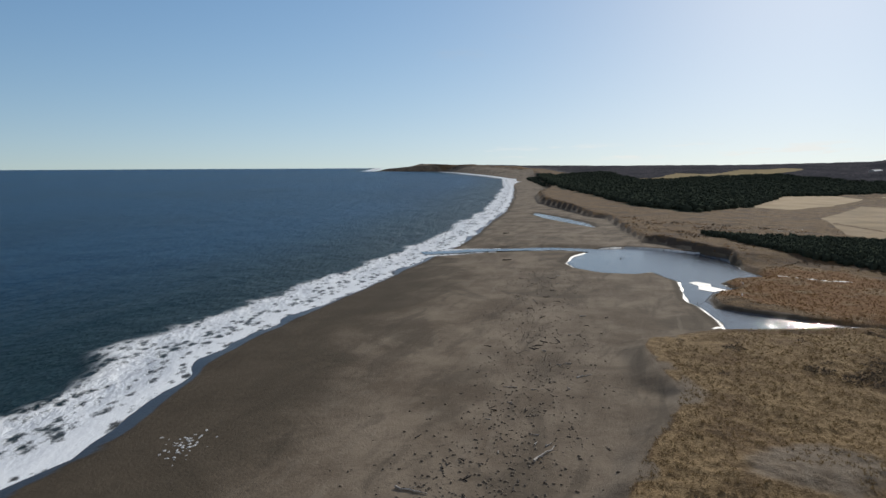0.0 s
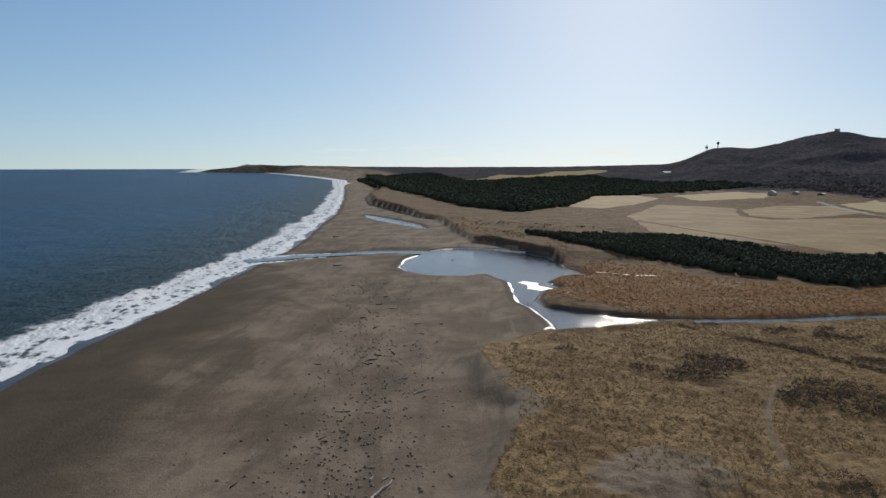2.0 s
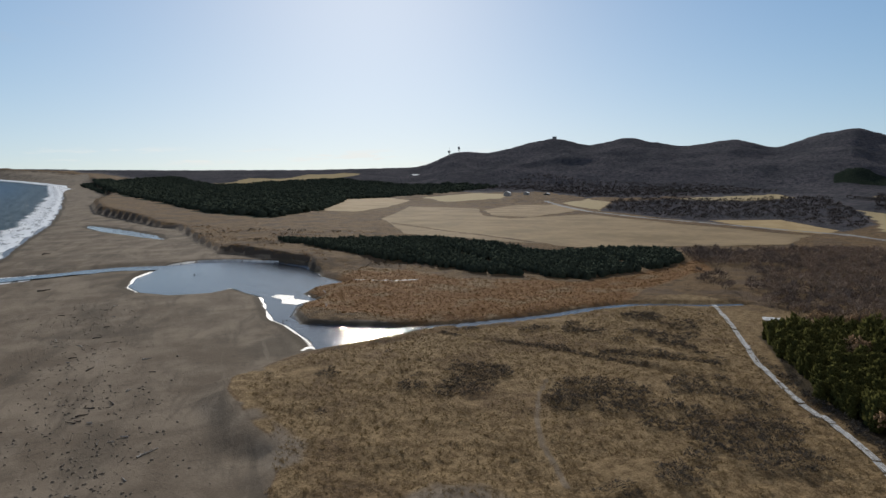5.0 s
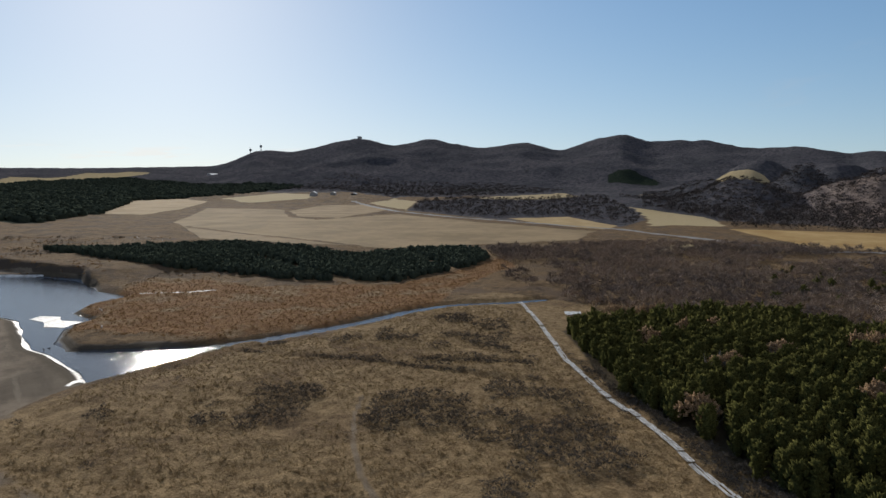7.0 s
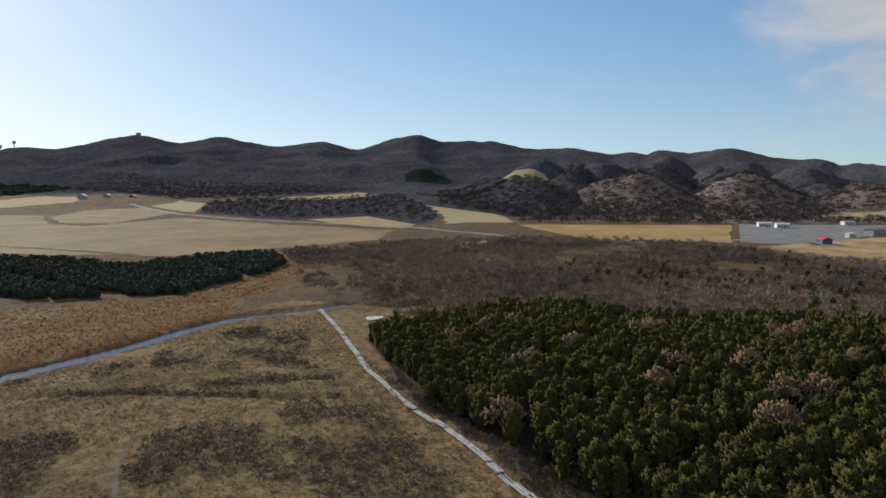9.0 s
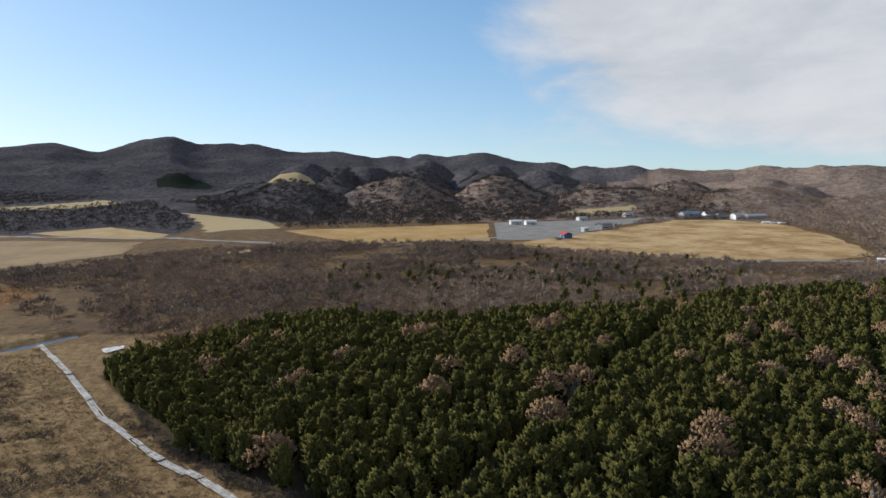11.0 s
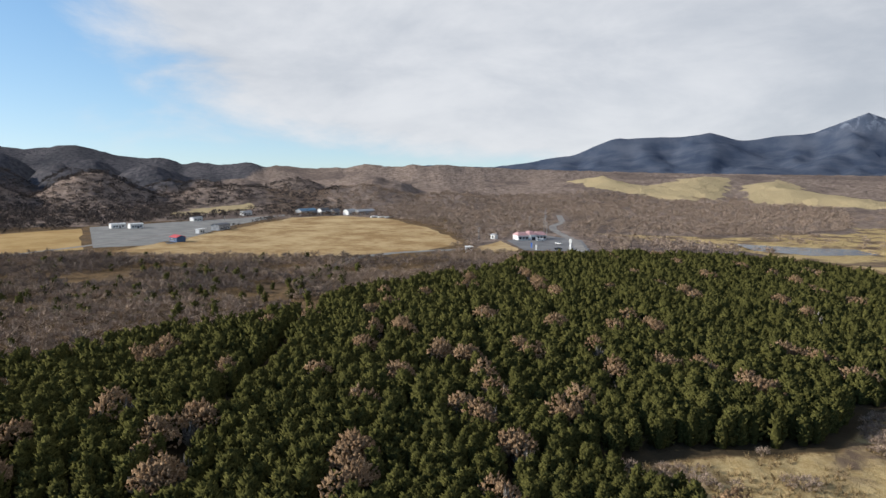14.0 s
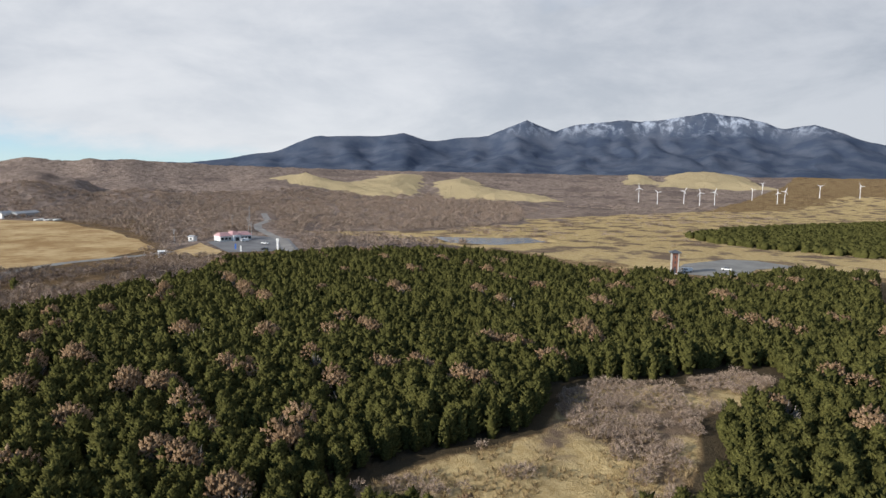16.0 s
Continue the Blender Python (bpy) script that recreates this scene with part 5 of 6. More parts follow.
def box(bm, x0, x1, y0, y1, z0, z1, bevel=0.0):
    r = bmesh.ops.create_cube(bm, size=1, matrix=Matrix.Translation(((x0 + x1) / 2, (y0 + y1) / 2, (z0 + z1) / 2)) @ Matrix.Diagonal((x1 - x0, y1 - y0, z1 - z0, 1)))
    if bevel:
        bmesh.ops.bevel(bm, geom=list({e for v in r["verts"] for e in v.link_edges}), offset=bevel, segments=1, affect="EDGES")
    return bm


def tube(bm, p, q, r1, r2, seg=8):
    p, q = Vector(p), Vector(q)
    turn = (q - p).to_track_quat("Z", "Y").to_matrix().to_4x4()
    bmesh.ops.create_cone(bm, cap_ends=True, segments=seg, radius1=r1, radius2=r2, depth=(q - p).length, matrix=Matrix.Translation((p + q) / 2) @ turn)
    return bm


def gable(bm, w, d, z, rise, over=0.4, thick=0.2):
    """A pitched roof with thickness over a block w by d."""
    for s in (-1, 1):
        a = [Vector((-w / 2 - over, s * (d / 2 + over), z - 0.1)), Vector((w / 2 + over, s * (d / 2 + over), z - 0.1)), Vector((w / 2 + over, 0, z + rise)), Vector((-w / 2 - over, 0, z + rise))]
        lo = [bm.verts.new(v) for v in a]
        hi = [bm.verts.new(v + Vector((0, 0, thick))) for v in a]
        bm.faces.new(lo)
        bm.faces.new(hi)
        for k in range(4):
            bm.faces.new((lo[k], lo[(k + 1) % 4], hi[(k + 1) % 4], hi[k]))
    return bm


def thing(name, label, category, x, y, turn=0.0, group="", z=None):
    ob = tagged(new(name), label, category, group)
    ob.matrix_world = pose(x, y, ground_at(x, y) if z is None else z, 0, 0, turn)
    return ob


def house(name, label, x, y, turn, w, d, h, wall, roof, rise=1.4, windows=3, group="", flat=False):
    """A house or shed: walls with gable ends, a roof with eaves, windows with frames, a door."""
    t = thing(name, label, "building" if name != "shed" else "shed", x, y, turn, group)
    bm = box(bmesh.new(), -w / 2, w / 2, -d / 2, d / 2, -0.5, h, 0.04)
    if not flat:
        for s in (-1, 1):
            bm.faces.new([bm.verts.new(v) for v in ((s * (w / 2 - 0.02), -d / 2, h), (s * (w / 2 - 0.02), d / 2, h), (s * (w / 2 - 0.02), 0, h + rise))])
    part("wall", bm, wall, t)
    if flat:
        part("roof", box(bmesh.new(), -w / 2 - 0.3, w / 2 + 0.3, -d / 2 - 0.3, d / 2 + 0.3, h, h + 0.3, 0.05), roof, t)
    else:
        part("roof", gable(bmesh.new(), w, d, h, rise), roof, t)
    step = w / (windows + 1)
    for s in (-1, 1):
        for k in range(windows):
            cx = -w / 2 + step * (k + 1)
            if k == windows // 2 and s == -1:
                part("door", box(bmesh.new(), cx - 0.6, cx + 0.6, s * d / 2 - 0.05, s * d / 2 + 0.05, 0, 2.1, 0.01), DARK_METAL, t)
                continue
            f = part("window", box(bmesh.new(), cx - step * 0.36, cx + step * 0.36, s * d / 2 - 0.06, s * d / 2 + 0.06, 0.8, min(2.2, h - 0.3), 0.02), WHITE_PAINT, t)
            part("pane", box(bmesh.new(), cx - step * 0.31, cx + step * 0.31, s * d / 2 - 0.08, s * d / 2 + 0.08, 0.9, min(2.1, h - 0.4)), GLASS, f)
    return t


def heading(ax, ay, bx, by):
    return math.degrees(math.atan2(by - ay, bx - ax))


# ---------------------------------------------------------------- buildings
def roadside_station():
    turn = heading(366, -284, 372, -262)
    t = thing("roadside_building", "low white roadside building with faded pink hipped roof", "building", 372, -274, turn)
    part("wall", box(bmesh.new(), -10, 10, -4.5, 4.5, -0.5, 3.2, 0.05), WHITE_PAINT, t)
    bm = bmesh.new()
    for x0, x1, z0, z1 in ((-10.6, -2.4, 3.2, 5.0), (2.4, 10.6, 3.2, 5.0), (-2.6, 2.6, 3.7, 5.7)):
        lo = [bm.verts.new(v) for v in ((x0, -5.1, z0), (x1, -5.1, z0), (x1, 5.1, z0), (x0, 5.1, z0))]
        hi = [bm.verts.new(v) for v in ((x0 + 1.6, -1.6, z1), (x1 - 1.6, -1.6, z1), (x1 - 1.6, 1.6, z1), (x0 + 1.6, 1.6, z1))]
        bm.faces.new(lo)
        bm.faces.new(hi)
        for k in range(4):
            bm.faces.new((lo[k], lo[(k + 1) % 4], hi[(k + 1) % 4], hi[k]))
    part("roof", bm, PINK_ROOF, t)
    part("porch", box(bmesh.new(), -2.3, 2.3, 4.5, 6.2, -0.3, 3.5, 0.05), WHITE_PAINT, t)
    part("door", box(bmesh.new(), -1.2, 1.2, 6.15, 6.28, 0, 2.3, 0.02), GLASS, t, "dark glass entrance door")
    for k in range(6):
        cx = (-8.7, -6.4, -4.1, 4.1, 6.4, 8.7)[k]
        f = part("window", box(bmesh.new(), cx - 1.0, cx + 1.0, 4.42, 4.58, 0.7, 2.5, 0.02), WHITE_PAINT, t)
        part("pane", box(bmesh.new(), cx - 0.9, cx + 0.9, 4.5, 4.62, 0.8, 2.4), GLASS, f)
    part("end_wall", box(bmesh.new(), 10.0, 10.3, -4.2, 4.2, -0.3, 3.6, 0.03), WHITE_PAINT, t)


def tower():
    t = thing("observation_tower", "tall brick-red tower with white corner pillars and dark cap", "tower", 112, -302, 20)
    part("plinth", box(bmesh.new(), -2.2, 2.2, -2.2, 2.2, -0.6, 0.5, 0.06), CONCRETE, t)
    part("shaft", box(bmesh.new(), -1.35, 1.35, -1.35, 1.35, 0.5, 9.4, 0.04), BRICK_RED, t)
    for sx in (-1, 1):
        for sy in (-1, 1):
            part("pillar", box(bmesh.new(), sx * 1.4 - 0.22, sx * 1.4 + 0.22, sy * 1.4 - 0.22, sy * 1.4 + 0.22, 0.5, 9.4, 0.05), CONCRETE, t, "pale corner pillar")
    bm = bmesh.new()
    lo = [bm.verts.new((sx * 2.5, sy * 2.5, 9.4)) for sx, sy in ((-1, -1), (1, -1), (1, 1), (-1, 1))]
    mid = [bm.verts.new((sx * 2.5, sy * 2.5, 9.75)) for sx, sy in ((-1, -1), (1, -1), (1, 1), (-1, 1))]
    top = bm.verts.new((0, 0, 10.7))
    bm.faces.new(lo)
    for k in range(4):
        bm.faces.new((lo[k], lo[(k + 1) % 4], mid[(k + 1) % 4], mid[k]))
        bm.faces.new((mid[k], mid[(k + 1) % 4], top))
    part("cap", bm, DARK_ROOF, t)
    for k in range(3):
        part("slit", box(bmesh.new(), -0.25, 0.25, 1.3, 1.42, 2.2 + k * 2.4, 3.4 + k * 2.4, 0.01), GLASS, t)
    part("door", box(bmesh.new(), -0.6, 0.6, 1.3, 1.44, 0.5, 2.6, 0.01), DARK_METAL, t)


def car(name, label, x, y, turn, paint, van=False):
    t = thing(name, label, "van" if van else "car", x, y, turn, z=ground_at(x, y) + 0.2)
    h = 1.95 if van else 1.0
    bm = box(bmesh.new(), -2.2, 2.2, -0.85, 0.85, 0.3, h, 0.12)
    part("body", bm, paint, t)
    if not van:
        bm = bmesh.new()
        lo = [bm.verts.new(v) for v in ((-1.7, -0.75, 1.0), (1.1, -0.75, 1.0), (1.1, 0.75, 1.0), (-1.7, 0.75, 1.0))]
        hi = [bm.verts.new(v) for v in ((-1.2, -0.6, 1.5), (0.4, -0.6, 1.5), (0.4, 0.6, 1.5), (-1.2, 0.6, 1.5))]
        bm.faces.new(hi)
        for k in range(4):
            bm.faces.new((lo[k], lo[(k + 1) % 4], hi[(k + 1) % 4], hi[k]))
        part("cabin", bm, GLASS, t, "dark glass cabin")
    else:
        part("windscreen", box(bmesh.new(), 2.1, 2.24, -0.72, 0.72, 1.15, 1.75, 0.02), GLASS, t)
        for s in (-1, 1):
            part("side_window", box(bmesh.new(), 0.2, 1.9, s * 0.86 - 0.02, s * 0.86 + 0.02, 1.2, 1.7), GLASS, t)
    for sx in (-1.35, 1.4):
        for sy in (-0.85, 0.85):
            part("wheel", tube(bmesh.new(), (sx, sy - 0.1, 0.32), (sx, sy + 0.1, 0.32), 0.32, 0.32, 12), TYRE, t)


def utility_pole(x, y, h, turn):
    t = thing("utility_pole", "grey concrete utility pole with crossarms", "utility pole", x, y, turn, "poles by the road")
    part("pole", tube(bmesh.new(), (0, 0, -0.5), (0, 0, h), 0.2, 0.12), POLE_GREY, t)
    for z in (h - 0.5, h - 1.4):
        part("crossarm", box(bmesh.new(), -1.1, 1.1, -0.07, 0.07, z, z + 0.14, 0.01), POLE_GREY, t)
    part("transformer", tube(bmesh.new(), (0.32, 0, h - 3.2), (0.32, 0, h - 2.3), 0.25, 0.25, 10), GREY_PAINT, t)


def wind_turbine(x, y, h, spin):
    t = thing("wind_turbine", "white three-bladed wind turbine on the plain", "wind turbine", x, y, -70, "turbines on the plain")
    part("mast", tube(bmesh.new(), (0, 0, -0.5), (0, 0, h), 0.5, 0.3, 12), WHITE_PAINT, t)
    part("nacelle", box(bmesh.new(), -1.3, 1.0, -0.6, 0.6, h, h + 1.1, 0.15), WHITE_PAINT, t)
    hub = part("hub", tube(bmesh.new(), (-1.3, 0, h + 0.55), (-1.9, 0, h + 0.55), 0.45, 0.25, 10), WHITE_PAINT, t)
    for k in range(3):
        a = radians(spin + 120 * k)
        bm = bmesh.new()
        w = [(0.4, 0.28), (2.0, 0.42), (h * 0.34, 0.10)]
        rows = []
        for rr, c in w:
            cy, cz = math.sin(a) * rr, h + 0.55 + math.cos(a) * rr
            py, pz = math.cos(a) * c, -math.sin(a) * c
            rows.append([bm.verts.new(v) for v in ((-1.62, cy - py, cz - pz), (-1.72, cy, cz), (-1.62, cy + py, cz + pz), (-1.5, cy, cz))])
        for p, q in zip(rows, rows[1:]):
            for j in range(4):
                bm.faces.new((p[j], p[(j + 1) % 4], q[(j + 1) % 4], q[j]))
        bm.faces.new(rows[-1])
        part("blade", bm, WHITE_PAINT, hub)


def radome(az, r, tall, ball):
    x, y = 10 + r * math.sin(radians(az)), r * math.cos(radians(az))
    t = thing("radar_tower", "dark lattice mast with a round radar dome on the hill crest", "radar tower", x, y)
    for sx, sy in ((-1, -1), (1, -1), (1, 1), (-1, 1)):
        part("leg", tube(bmesh.new(), (sx * 2.0, sy * 2.0, -6), (sx * 1.2, sy * 1.2, tall), 0.4, 0.3, 6), DARK_METAL, t)
    for k in range(3):
        z = tall * (k + 1) / 3.5
        part("brace", box(bmesh.new(), -1.7, 1.7, -1.7, 1.7, z, z + 0.3, 0.05), DARK_METAL, t)
    part("platform", tube(bmesh.new(), (0, 0, tall), (0, 0, tall + 1.0), ball * 0.8, ball * 0.8, 16), DARK_METAL, t)
    bm = bmesh.new()
    bmesh.ops.create_icosphere(bm, subdivisions=3, radius=ball, matrix=Matrix.Translation((0, 0, tall + 0.8 + ball * 0.9)))
    part("dome", bm, GREY_PAINT, t, "weathered grey dome")
    part("antenna", tube(bmesh.new(), (0, 0, tall + ball * 2.4), (0, 0, tall + ball * 3.6), 0.3, 0.15, 6), DARK_METAL, t)


roadside_station()
tower()
car("van", "white van parked before the roadside building", 359, -272, 60, WHITE_PAINT, True)
car("car", "white car parked on the asphalt", 339, -270, 20, WHITE_PAINT)
car("car", "black car parked at the edge of the lot", 318, -251, 40, BLACK_PAINT)
car("van", "white van parked beside the tower", 108, -309, 35, WHITE_PAINT, True)
car("car", "white car parked on the tower lot", 94, -325, 10, WHITE_PAINT)
for px, py, ph, pt in ((392, -306, 9, 30), (402, -312, 11, 30), (437, -327, 10, 30), (440, -346, 10, 40), (470, -372, 10, 40), (520, -415, 10, 45), (381, -239, 9, 10), (560, -120, 9, 0)):
    utility_pole(px, py, ph, pt)
for px, py, ph, ps in ((319, -971, 27, 5), (284, -941, 21, 50), (251, -954, 22, 85), (230, -955, 22, 20), (208, -939, 22, 100), (190, -1160, 22, 40), (196, -1339, 24, 70),
                       (148, -1104, 22, 10), (139, -1114, 23, 95), (101, -1285, 25, 60), (43, -1319, 26, 30)):
    wind_turbine(px, py, ph * 0.78, ps)
radome(34.45, 2760, 8, 5.5)
radome(35.3, 2740, 12, 5.5)
house("hilltop_building", "square grey building on the hill crest", 10 + 2480 * math.sin(radians(43.6)), 2480 * math.cos(radians(43.6)), 20, 16, 10, 8, GREY_PAINT, DARK_ROOF, flat=True)


def signs():
    t = thing("sign_pillar", "tall white roadside sign pillar", "sign", 308, -251, 30)
    part("footing", box(bmesh.new(), -0.9, 0.9, -0.6, 0.6, -0.5, 0.4, 0.05), CONCRETE, t)
    part("pillar", box(bmesh.new(), -0.55, 0.55, -0.3, 0.3, 0.4, 7.2, 0.06), WHITE_PAINT, t)
    part("panel", box(bmesh.new(), -0.75, 0.75, -0.36, 0.36, 5.4, 7.0, 0.04), WHITE_PAINT, t)
    for label, x, y, mat in (("blue advertising banner on a thin pole", 328, -240, FLAG_BLUE), ("white advertising banner on a thin pole", 319, -236, WHITE_PAINT)):
        t = thing("banner", label, "banner", x, y, 40, "banners at the lot")
        part("pole", tube(bmesh.new(), (0, 0, -0.3), (0, 0, 4.0), 0.05, 0.04, 6), POLE_GREY, t)
        part("cloth", box(bmesh.new(), 0.06, 1.0, -0.03, 0.03, 0.9, 3.9, 0.01), mat, t)


signs()
FARM = "houses of the farmstead"
house("shed", "small blue shed with bright red roof on the gravel lot", 470, -70, 20, 8, 6, 3.0, BLUE_WALL, RED_ROOF, 1.2, 3)
house("shed", "low white prefabricated hut on the gravel lot", 594, -47, -70, 11, 4, 3.2, WHITE_PAINT, WHITE_PAINT, 0.6, 4)
house("shed", "long white prefabricated hut on the gravel lot", 587, -59, -70, 10, 4.5, 3.4, WHITE_PAINT, WHITE_PAINT, 0.5, 4)
house("shed", "white box container beside the lot road", 521, -94, -45, 8, 3, 3.0, WHITE_PAINT, WHITE_PAINT, 0.3, 2, flat=True)
house("shed", "dark green-grey machine shed", 543, -113, -45, 15, 7, 3.8, GREY_PAINT, DARK_ROOF, 1.0, 4)
house("shed", "small white shed with grey roof at the lot's end", 640, -114, -60, 10, 5, 3.0, WHITE_PAINT, GREY_PAINT, 0.8, 3)
house("shed", "white shed near the valley mouth", 694, -172, -60, 12, 5, 3.4, WHITE_PAINT, GREY_PAINT, 1.0, 3)
house("barn", "long barn with blue roof", 671, -227, -70, 20, 9, 4.5, GREY_PAINT, BLUE_ROOF, 2.0, 5, FARM)
house("farmhouse", "white farmhouse with dark roof", 667, -244, -70, 11, 8, 4.5, WHITE_PAINT, DARK_ROOF, 2.4, 3, FARM)
house("farmhouse", "grey farmhouse with dark roof", 664, -255, -70, 9, 7, 4.0, GREY_PAINT, DARK_ROOF, 2.0, 3, FARM)
house("barn", "white-fronted barn with long grey roof", 655, -268, -70, 12, 8, 4.2, WHITE_PAINT, GREY_PAINT, 1.8, 4, FARM)
house("barn", "long low grey livestock barn", 655, -284, -70, 24, 9, 3.8, GREY_PAINT, GREY_PAINT, 1.6, 6, FARM)
house("shed", "small white kiosk beside the gravel lane", 335, -200, 60, 3.6, 2.8, 3.0, WHITE_PAINT, WHITE_PAINT, 0.4, 1)
house("shed", "white shed with shingled roof behind the roadside building", 386, -255, 10, 4, 3, 2.8, WHITE_PAINT, GREY_PAINT, 0.7, 1)
house("farmhouse", "farmhouse with bright white roof among fields", 693, 833, 40, 16, 10, 5.0, GREY_PAINT, WHITE_PAINT, 3.0, 4, FARM)
house("barn", "low farm shed with pale roof among fields", 722, 818, 40, 14, 8, 3.5, GREY_PAINT, WHITE_PAINT, 1.4, 4, FARM)
house("barn", "long farm shed with pale roof edge", 752, 800, 40, 26, 8, 3.5, DARK_METAL, GREY_PAINT, 1.4, 6, FARM)
house("barn", "distant barn with white roof", 1130, 1840, 30, 45, 16, 8, GREY_PAINT, WHITE_PAINT, 4, 6, FARM)


def wrapped_rows():
    for k in range(3):
        t = thing("bale_row", "row of white film-wrapped bales", "bales", 606 - k * 5, -272 - k * 5, -60, "bale rows at the farm")
        for j in range(7):
            part("bale", tube(bmesh.new(), (j * 1.6 - 5, -0.7, 0.65), (j * 1.6 - 5, 0.7, 0.65), 0.75, 0.75, 10), WHITE_PAINT, t)


wrapped_rows()

# ---------------------------------------------------------------- beach


def driftwood(x, y, length, thick, turn, mat, label, seed, fork=True):
    """A bent, tapering trunk with broken branch stubs."""
    g = random.Random(seed)
    t = thing("driftwood_log", label, "driftwood", x, y, turn, "driftwood on the beach")
    pts = [Vector((length * (k / 5 - 0.5), (g.random() - 0.5) * length * 0.07, thick * 0.6 + g.random() * thick * 0.5)) for k in range(6)]
    bm = bmesh.new()
    for k in range(5):
        tube(bm, pts[k], pts[k + 1], thick * (1 - k * 0.13), thick * (0.87 - k * 0.13), 7)
    part("trunk", bm, mat, t)
    for k in range(3 if fork else 1):
        p = pts[1 + k]
        q = p + Vector(((g.random() - 0.2) * length * 0.25, (g.random() - 0.5) * length * 0.35, thick * (0.6 + 2.2 * g.random())))
        part("branch", tube(bmesh.new(), p, q, thick * 0.45, thick * 0.15, 6), mat, t)


driftwood(-4, 61.5, 6.5, 0.22, 52, DRIFT, "long bleached driftwood log lying on dark sand", 1)
driftwood(-24, 49.5, 5.0, 0.18, -20, DRIFT, "pale driftwood trunk half sunk in sand", 2)
driftwood(61, 287, 6.0, 0.45, 20, DARKWOOD, "dark snag standing out of the lagoon", 3)
driftwood(61, 179, 8.5, 0.42, 55, DARKWOOD, "dark waterlogged trunk at the lagoon's narrows", 4)
driftwood(78, 186, 4.5, 0.16, 70, DRIFT, "white stripped branch on the reed bank", 5)
driftwood(88, 210, 5.0, 0.16, 80, DRIFT, "white stripped trunk on the reed bank", 6)
driftwood(9, 100, 4.0, 0.16, 30, DRIFT, "pale driftwood below the dune edge", 7)
driftwood(3, 275, 4.5, 0.3, 15, DARKWOOD, "dark driftwood on the open sand", 8)
driftwood(10, 403, 5.0, 0.4, 35, DARKWOOD, "dark driftwood near the far shore", 9)
g = random.Random(5)
WRACK = [(-22, 40), (-10, 60), (-6, 84), (4, 112), (2, 140), (8, 190), (18, 240)]
for k in range(70):
    a = g.random() * 5.999
    i, f = int(a), a - int(a)
    x = WRACK[i][0] * (1 - f) + WRACK[i + 1][0] * f + g.gauss(0, 6)
    y = WRACK[i][1] * (1 - f) + WRACK[i + 1][1] * f + g.gauss(0, 5)
    pale = g.random() < 0.4
    driftwood(x, y, 0.9 + 2.2 * g.random() ** 2, 0.08 + 0.1 * g.random(), g.random() * 180, DRIFT if pale else DARKWOOD,
              "small bleached driftwood stick on sand" if pale else "small dark driftwood piece on sand", 100 + k, False)


def clod_shape(seed):
    """A low lump of sand and wrack, steep to one side."""
    gg = np.random.default_rng(seed)
    n = 7
    a = np.arange(n) * 6.2832 / n
    rad = 0.6 + 0.4 * gg.random(n)
    rim = np.stack([rad * np.cos(a), rad * np.sin(a) * 0.7, np.zeros(n)], 1)
    top = np.stack([rad * 0.55 * np.cos(a) + 0.12, rad * 0.4 * np.sin(a), 0.38 + 0.2 * gg.random(n)], 1)
    v = np.concatenate([rim, top, [[0.1, 0, 0.55]]])
    f = [(k, (k + 1) % n, n + k) for k in range(n)] + [((k + 1) % n, n + (k + 1) % n, n + k) for k in range(n)] + [(n + k, n + (k + 1) % n, 2 * n) for k in range(n)]
    return v, np.array(f)


def wrack():
    gg = np.random.default_rng(77)
    a = gg.random(5200) ** 1.25 * 5.999
    i, f = a.astype(int), (a % 1)[:, None]
    line = np.array(WRACK, float)
    at = line[i] * (1 - f) + line[i + 1] * f + gg.normal(0, 1, (5200, 2)) * [8, 7]
    at = at[inside(LAND, at[:, 0], at[:, 1]) < -2.5]
    clods = [clod_shape(k) for k in range(5)]
    stuff("sand_clods", clods, at[:3000], 0.12 + 0.40 * gg.random(min(3000, len(at))) ** 2.5, SAND_CLOD, "small lumps of sand and wrack strewn over the beach", "debris", 0.05)
    stuff("dark_wrack", clods, at[3000:3260], 0.12 + 0.2 * gg.random(max(0, min(len(at), 3260) - 3000)), DARKWOOD, "scattered dark wrack along the upper beach", "debris", 0.05)


SAND_CLOD = plain("clotted_sand", (0.10, 0.079, 0.057), (0.19, 0.15, 0.108), 0.6, 0.95)
wrack()


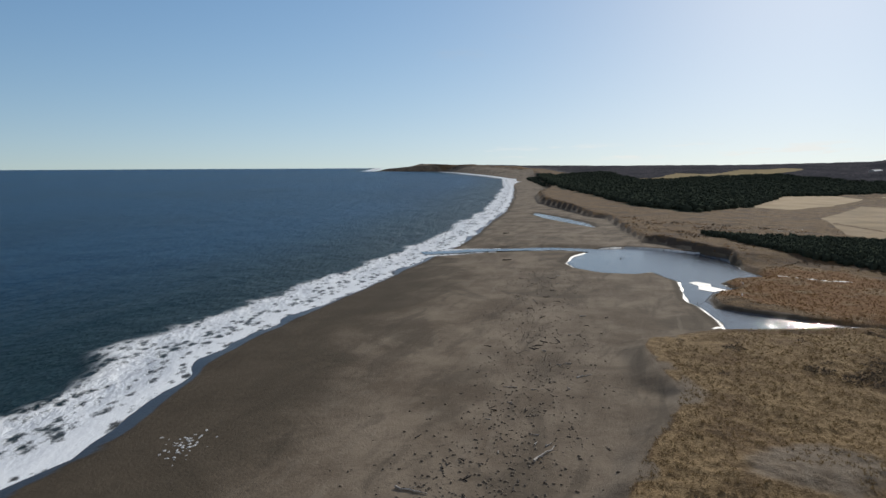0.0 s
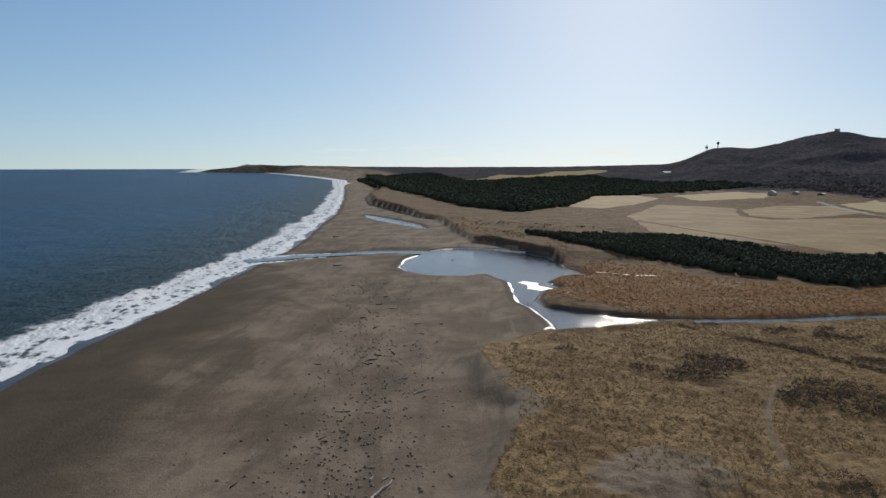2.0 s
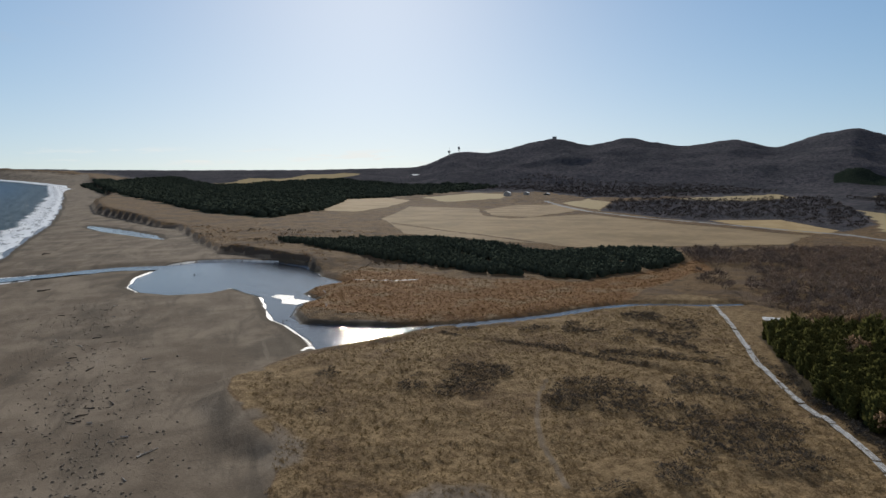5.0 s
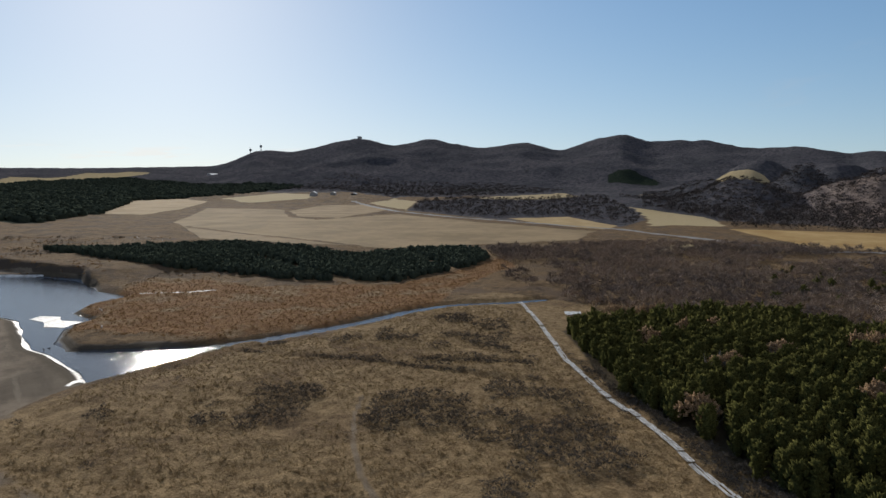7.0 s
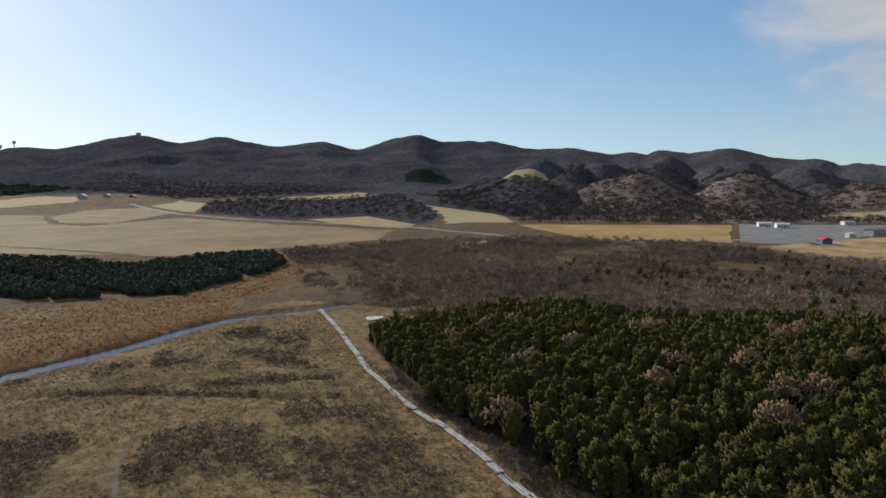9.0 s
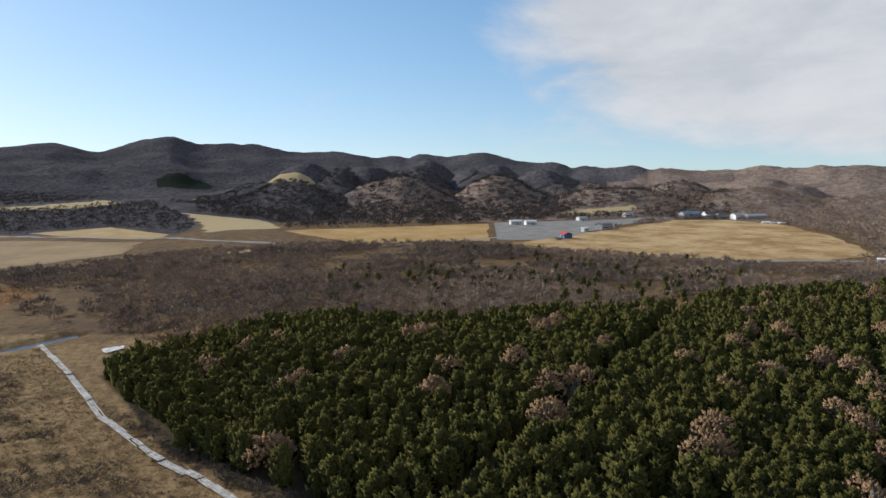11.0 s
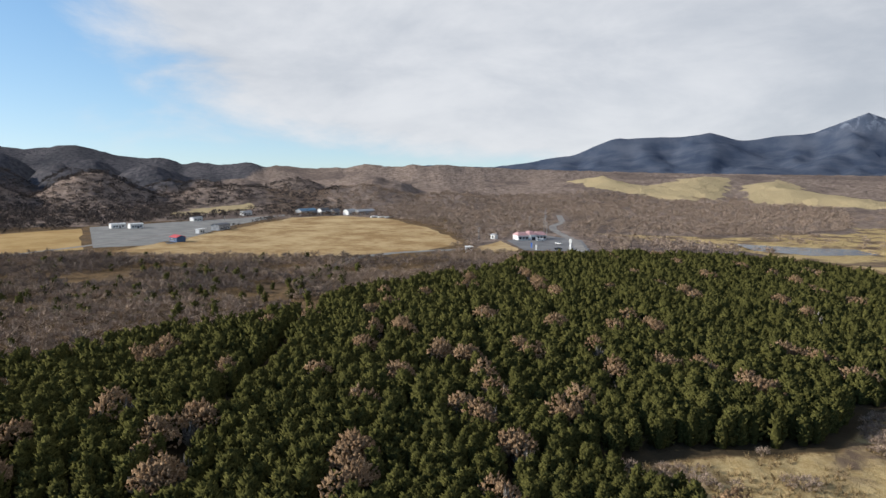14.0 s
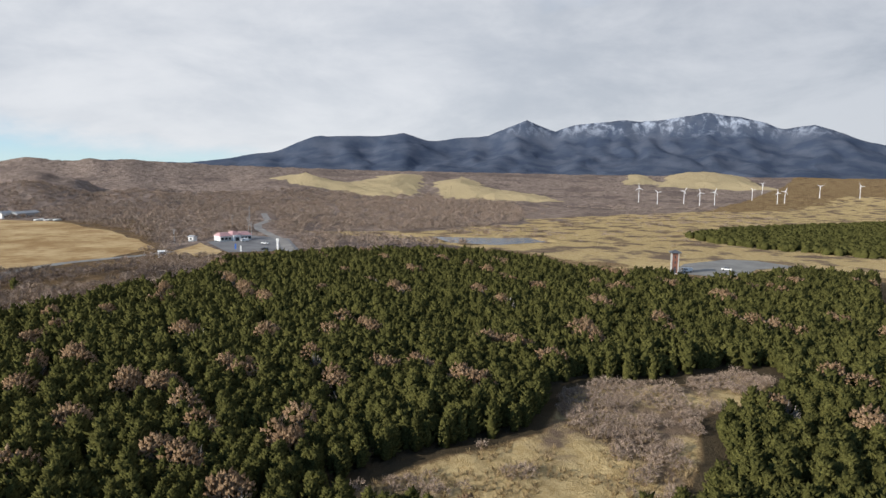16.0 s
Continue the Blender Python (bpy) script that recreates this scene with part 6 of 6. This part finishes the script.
def ice_edges():
    """Frayed white crusts along the sandy side of the lagoon."""
    for line, w in (([(98, 147), (74, 141.5), (58, 142), (59, 157), (59.5, 173), (58, 182), (61, 194), (67, 205), (70, 219), (66, 234), (60, 243)], 1.9),
                    ([(54, 237), (42, 240), (32, 254), (31, 269), (37, 291), (56, 323)], 1.3), ([(56, 323), (72, 328), (91, 318), (104, 302)], 2.2),
                    ([(106, 231), (112, 223), (126, 215), (131, 214)], 1.0), ([(52, 142), (58, 147), (62, 153)], 1.2)):
        tagged(ribbon("ice_edge", line, w, FROTH, 0.05, fray=1.9, steps=1.2), "white ice crust along the lagoon's edge", "ice", kind="structure")
    for outline, lab in (([(71, 219), (75, 221), (79, 216), (77, 210), (80, 204), (74, 200), (70, 206), (73, 212)], "thin white ice sheet in the lagoon's narrows"),
                         ([(83, 213), (86, 217), (88, 214), (85, 210)], "small white ice floe"),
                         ([(174, 92), (178, 95), (182, 92), (178, 89)], "frozen white puddle in the grass")):
        lvl = 0.5 if 0 < outline[0][0] < 100 else None
        tagged(sheet("ice_patch", outline, FROTH, 0.25, 3, lvl, 1.6), lab, "ice", kind="structure")


ice_edges()


def flakes(name, cx, cy, sx, sy, n, label, seed):
    gg = np.random.default_rng(seed)
    at = np.stack([gg.normal(cx, sx, n), gg.normal(cy, sy, n)], 1)
    stuff(name, [clod_shape(30 + k) for k in range(4)], at, 0.05 + 0.14 * gg.random(n), FROTH, label, "ice", 0.02, 3.0)


flakes("foam_flecks", -63, 65, 2.0, 3.4, 60, "flecks of white foam left on the wet sand", 1)
flakes("snow_remnants", 197, 404, 5.0, 9.0, 45, "remnants of old snow in a hollow", 2)


def boardwalk():
    """Two rows of sleepers carrying long bleached planks, with gaps and lost boards."""
    t = tagged(new("boardwalk"), "weathered white boardwalk of long planks beside the pines", "boardwalk")
    line = np.array(TRACK, float)
    seg = np.hypot(*np.diff(line, axis=0).T)
    s = np.concatenate([[0], np.cumsum(seg)])
    g = random.Random(9)
    bm = box(bmesh.new(), -1.75, 1.75, -0.075, 0.075, 0.0, 0.07)
    plank = bpy.data.meshes.new("plank")
    bm.to_mesh(plank)
    bm.free()
    plank.materials.append(PLANK)
    at = 1.8
    while at < s[-1] - 2:
        x, y = np.interp(at, s, line[:, 0]), np.interp(at, s, line[:, 1])
        x2, y2 = np.interp(at + 0.5, s, line[:, 0]), np.interp(at + 0.5, s, line[:, 1])
        a = math.atan2(y2 - y, x2 - x)
        z = float(max(height(np.array([x, x2]), np.array([y, y2])))) + 0.32
        for k in range(5):
            if g.random() < 0.08:
                continue
            o = (k - 2) * 0.26
            ob = new("plank", plank)
            ob.parent = t
            ob.matrix_local = pose(x - math.sin(a) * o, y + math.cos(a) * o, z + g.uniform(-0.03, 0.03), 0, g.uniform(-0.6, 0.6), math.degrees(a) + g.uniform(-1, 1))
        at += 3.62


boardwalk()
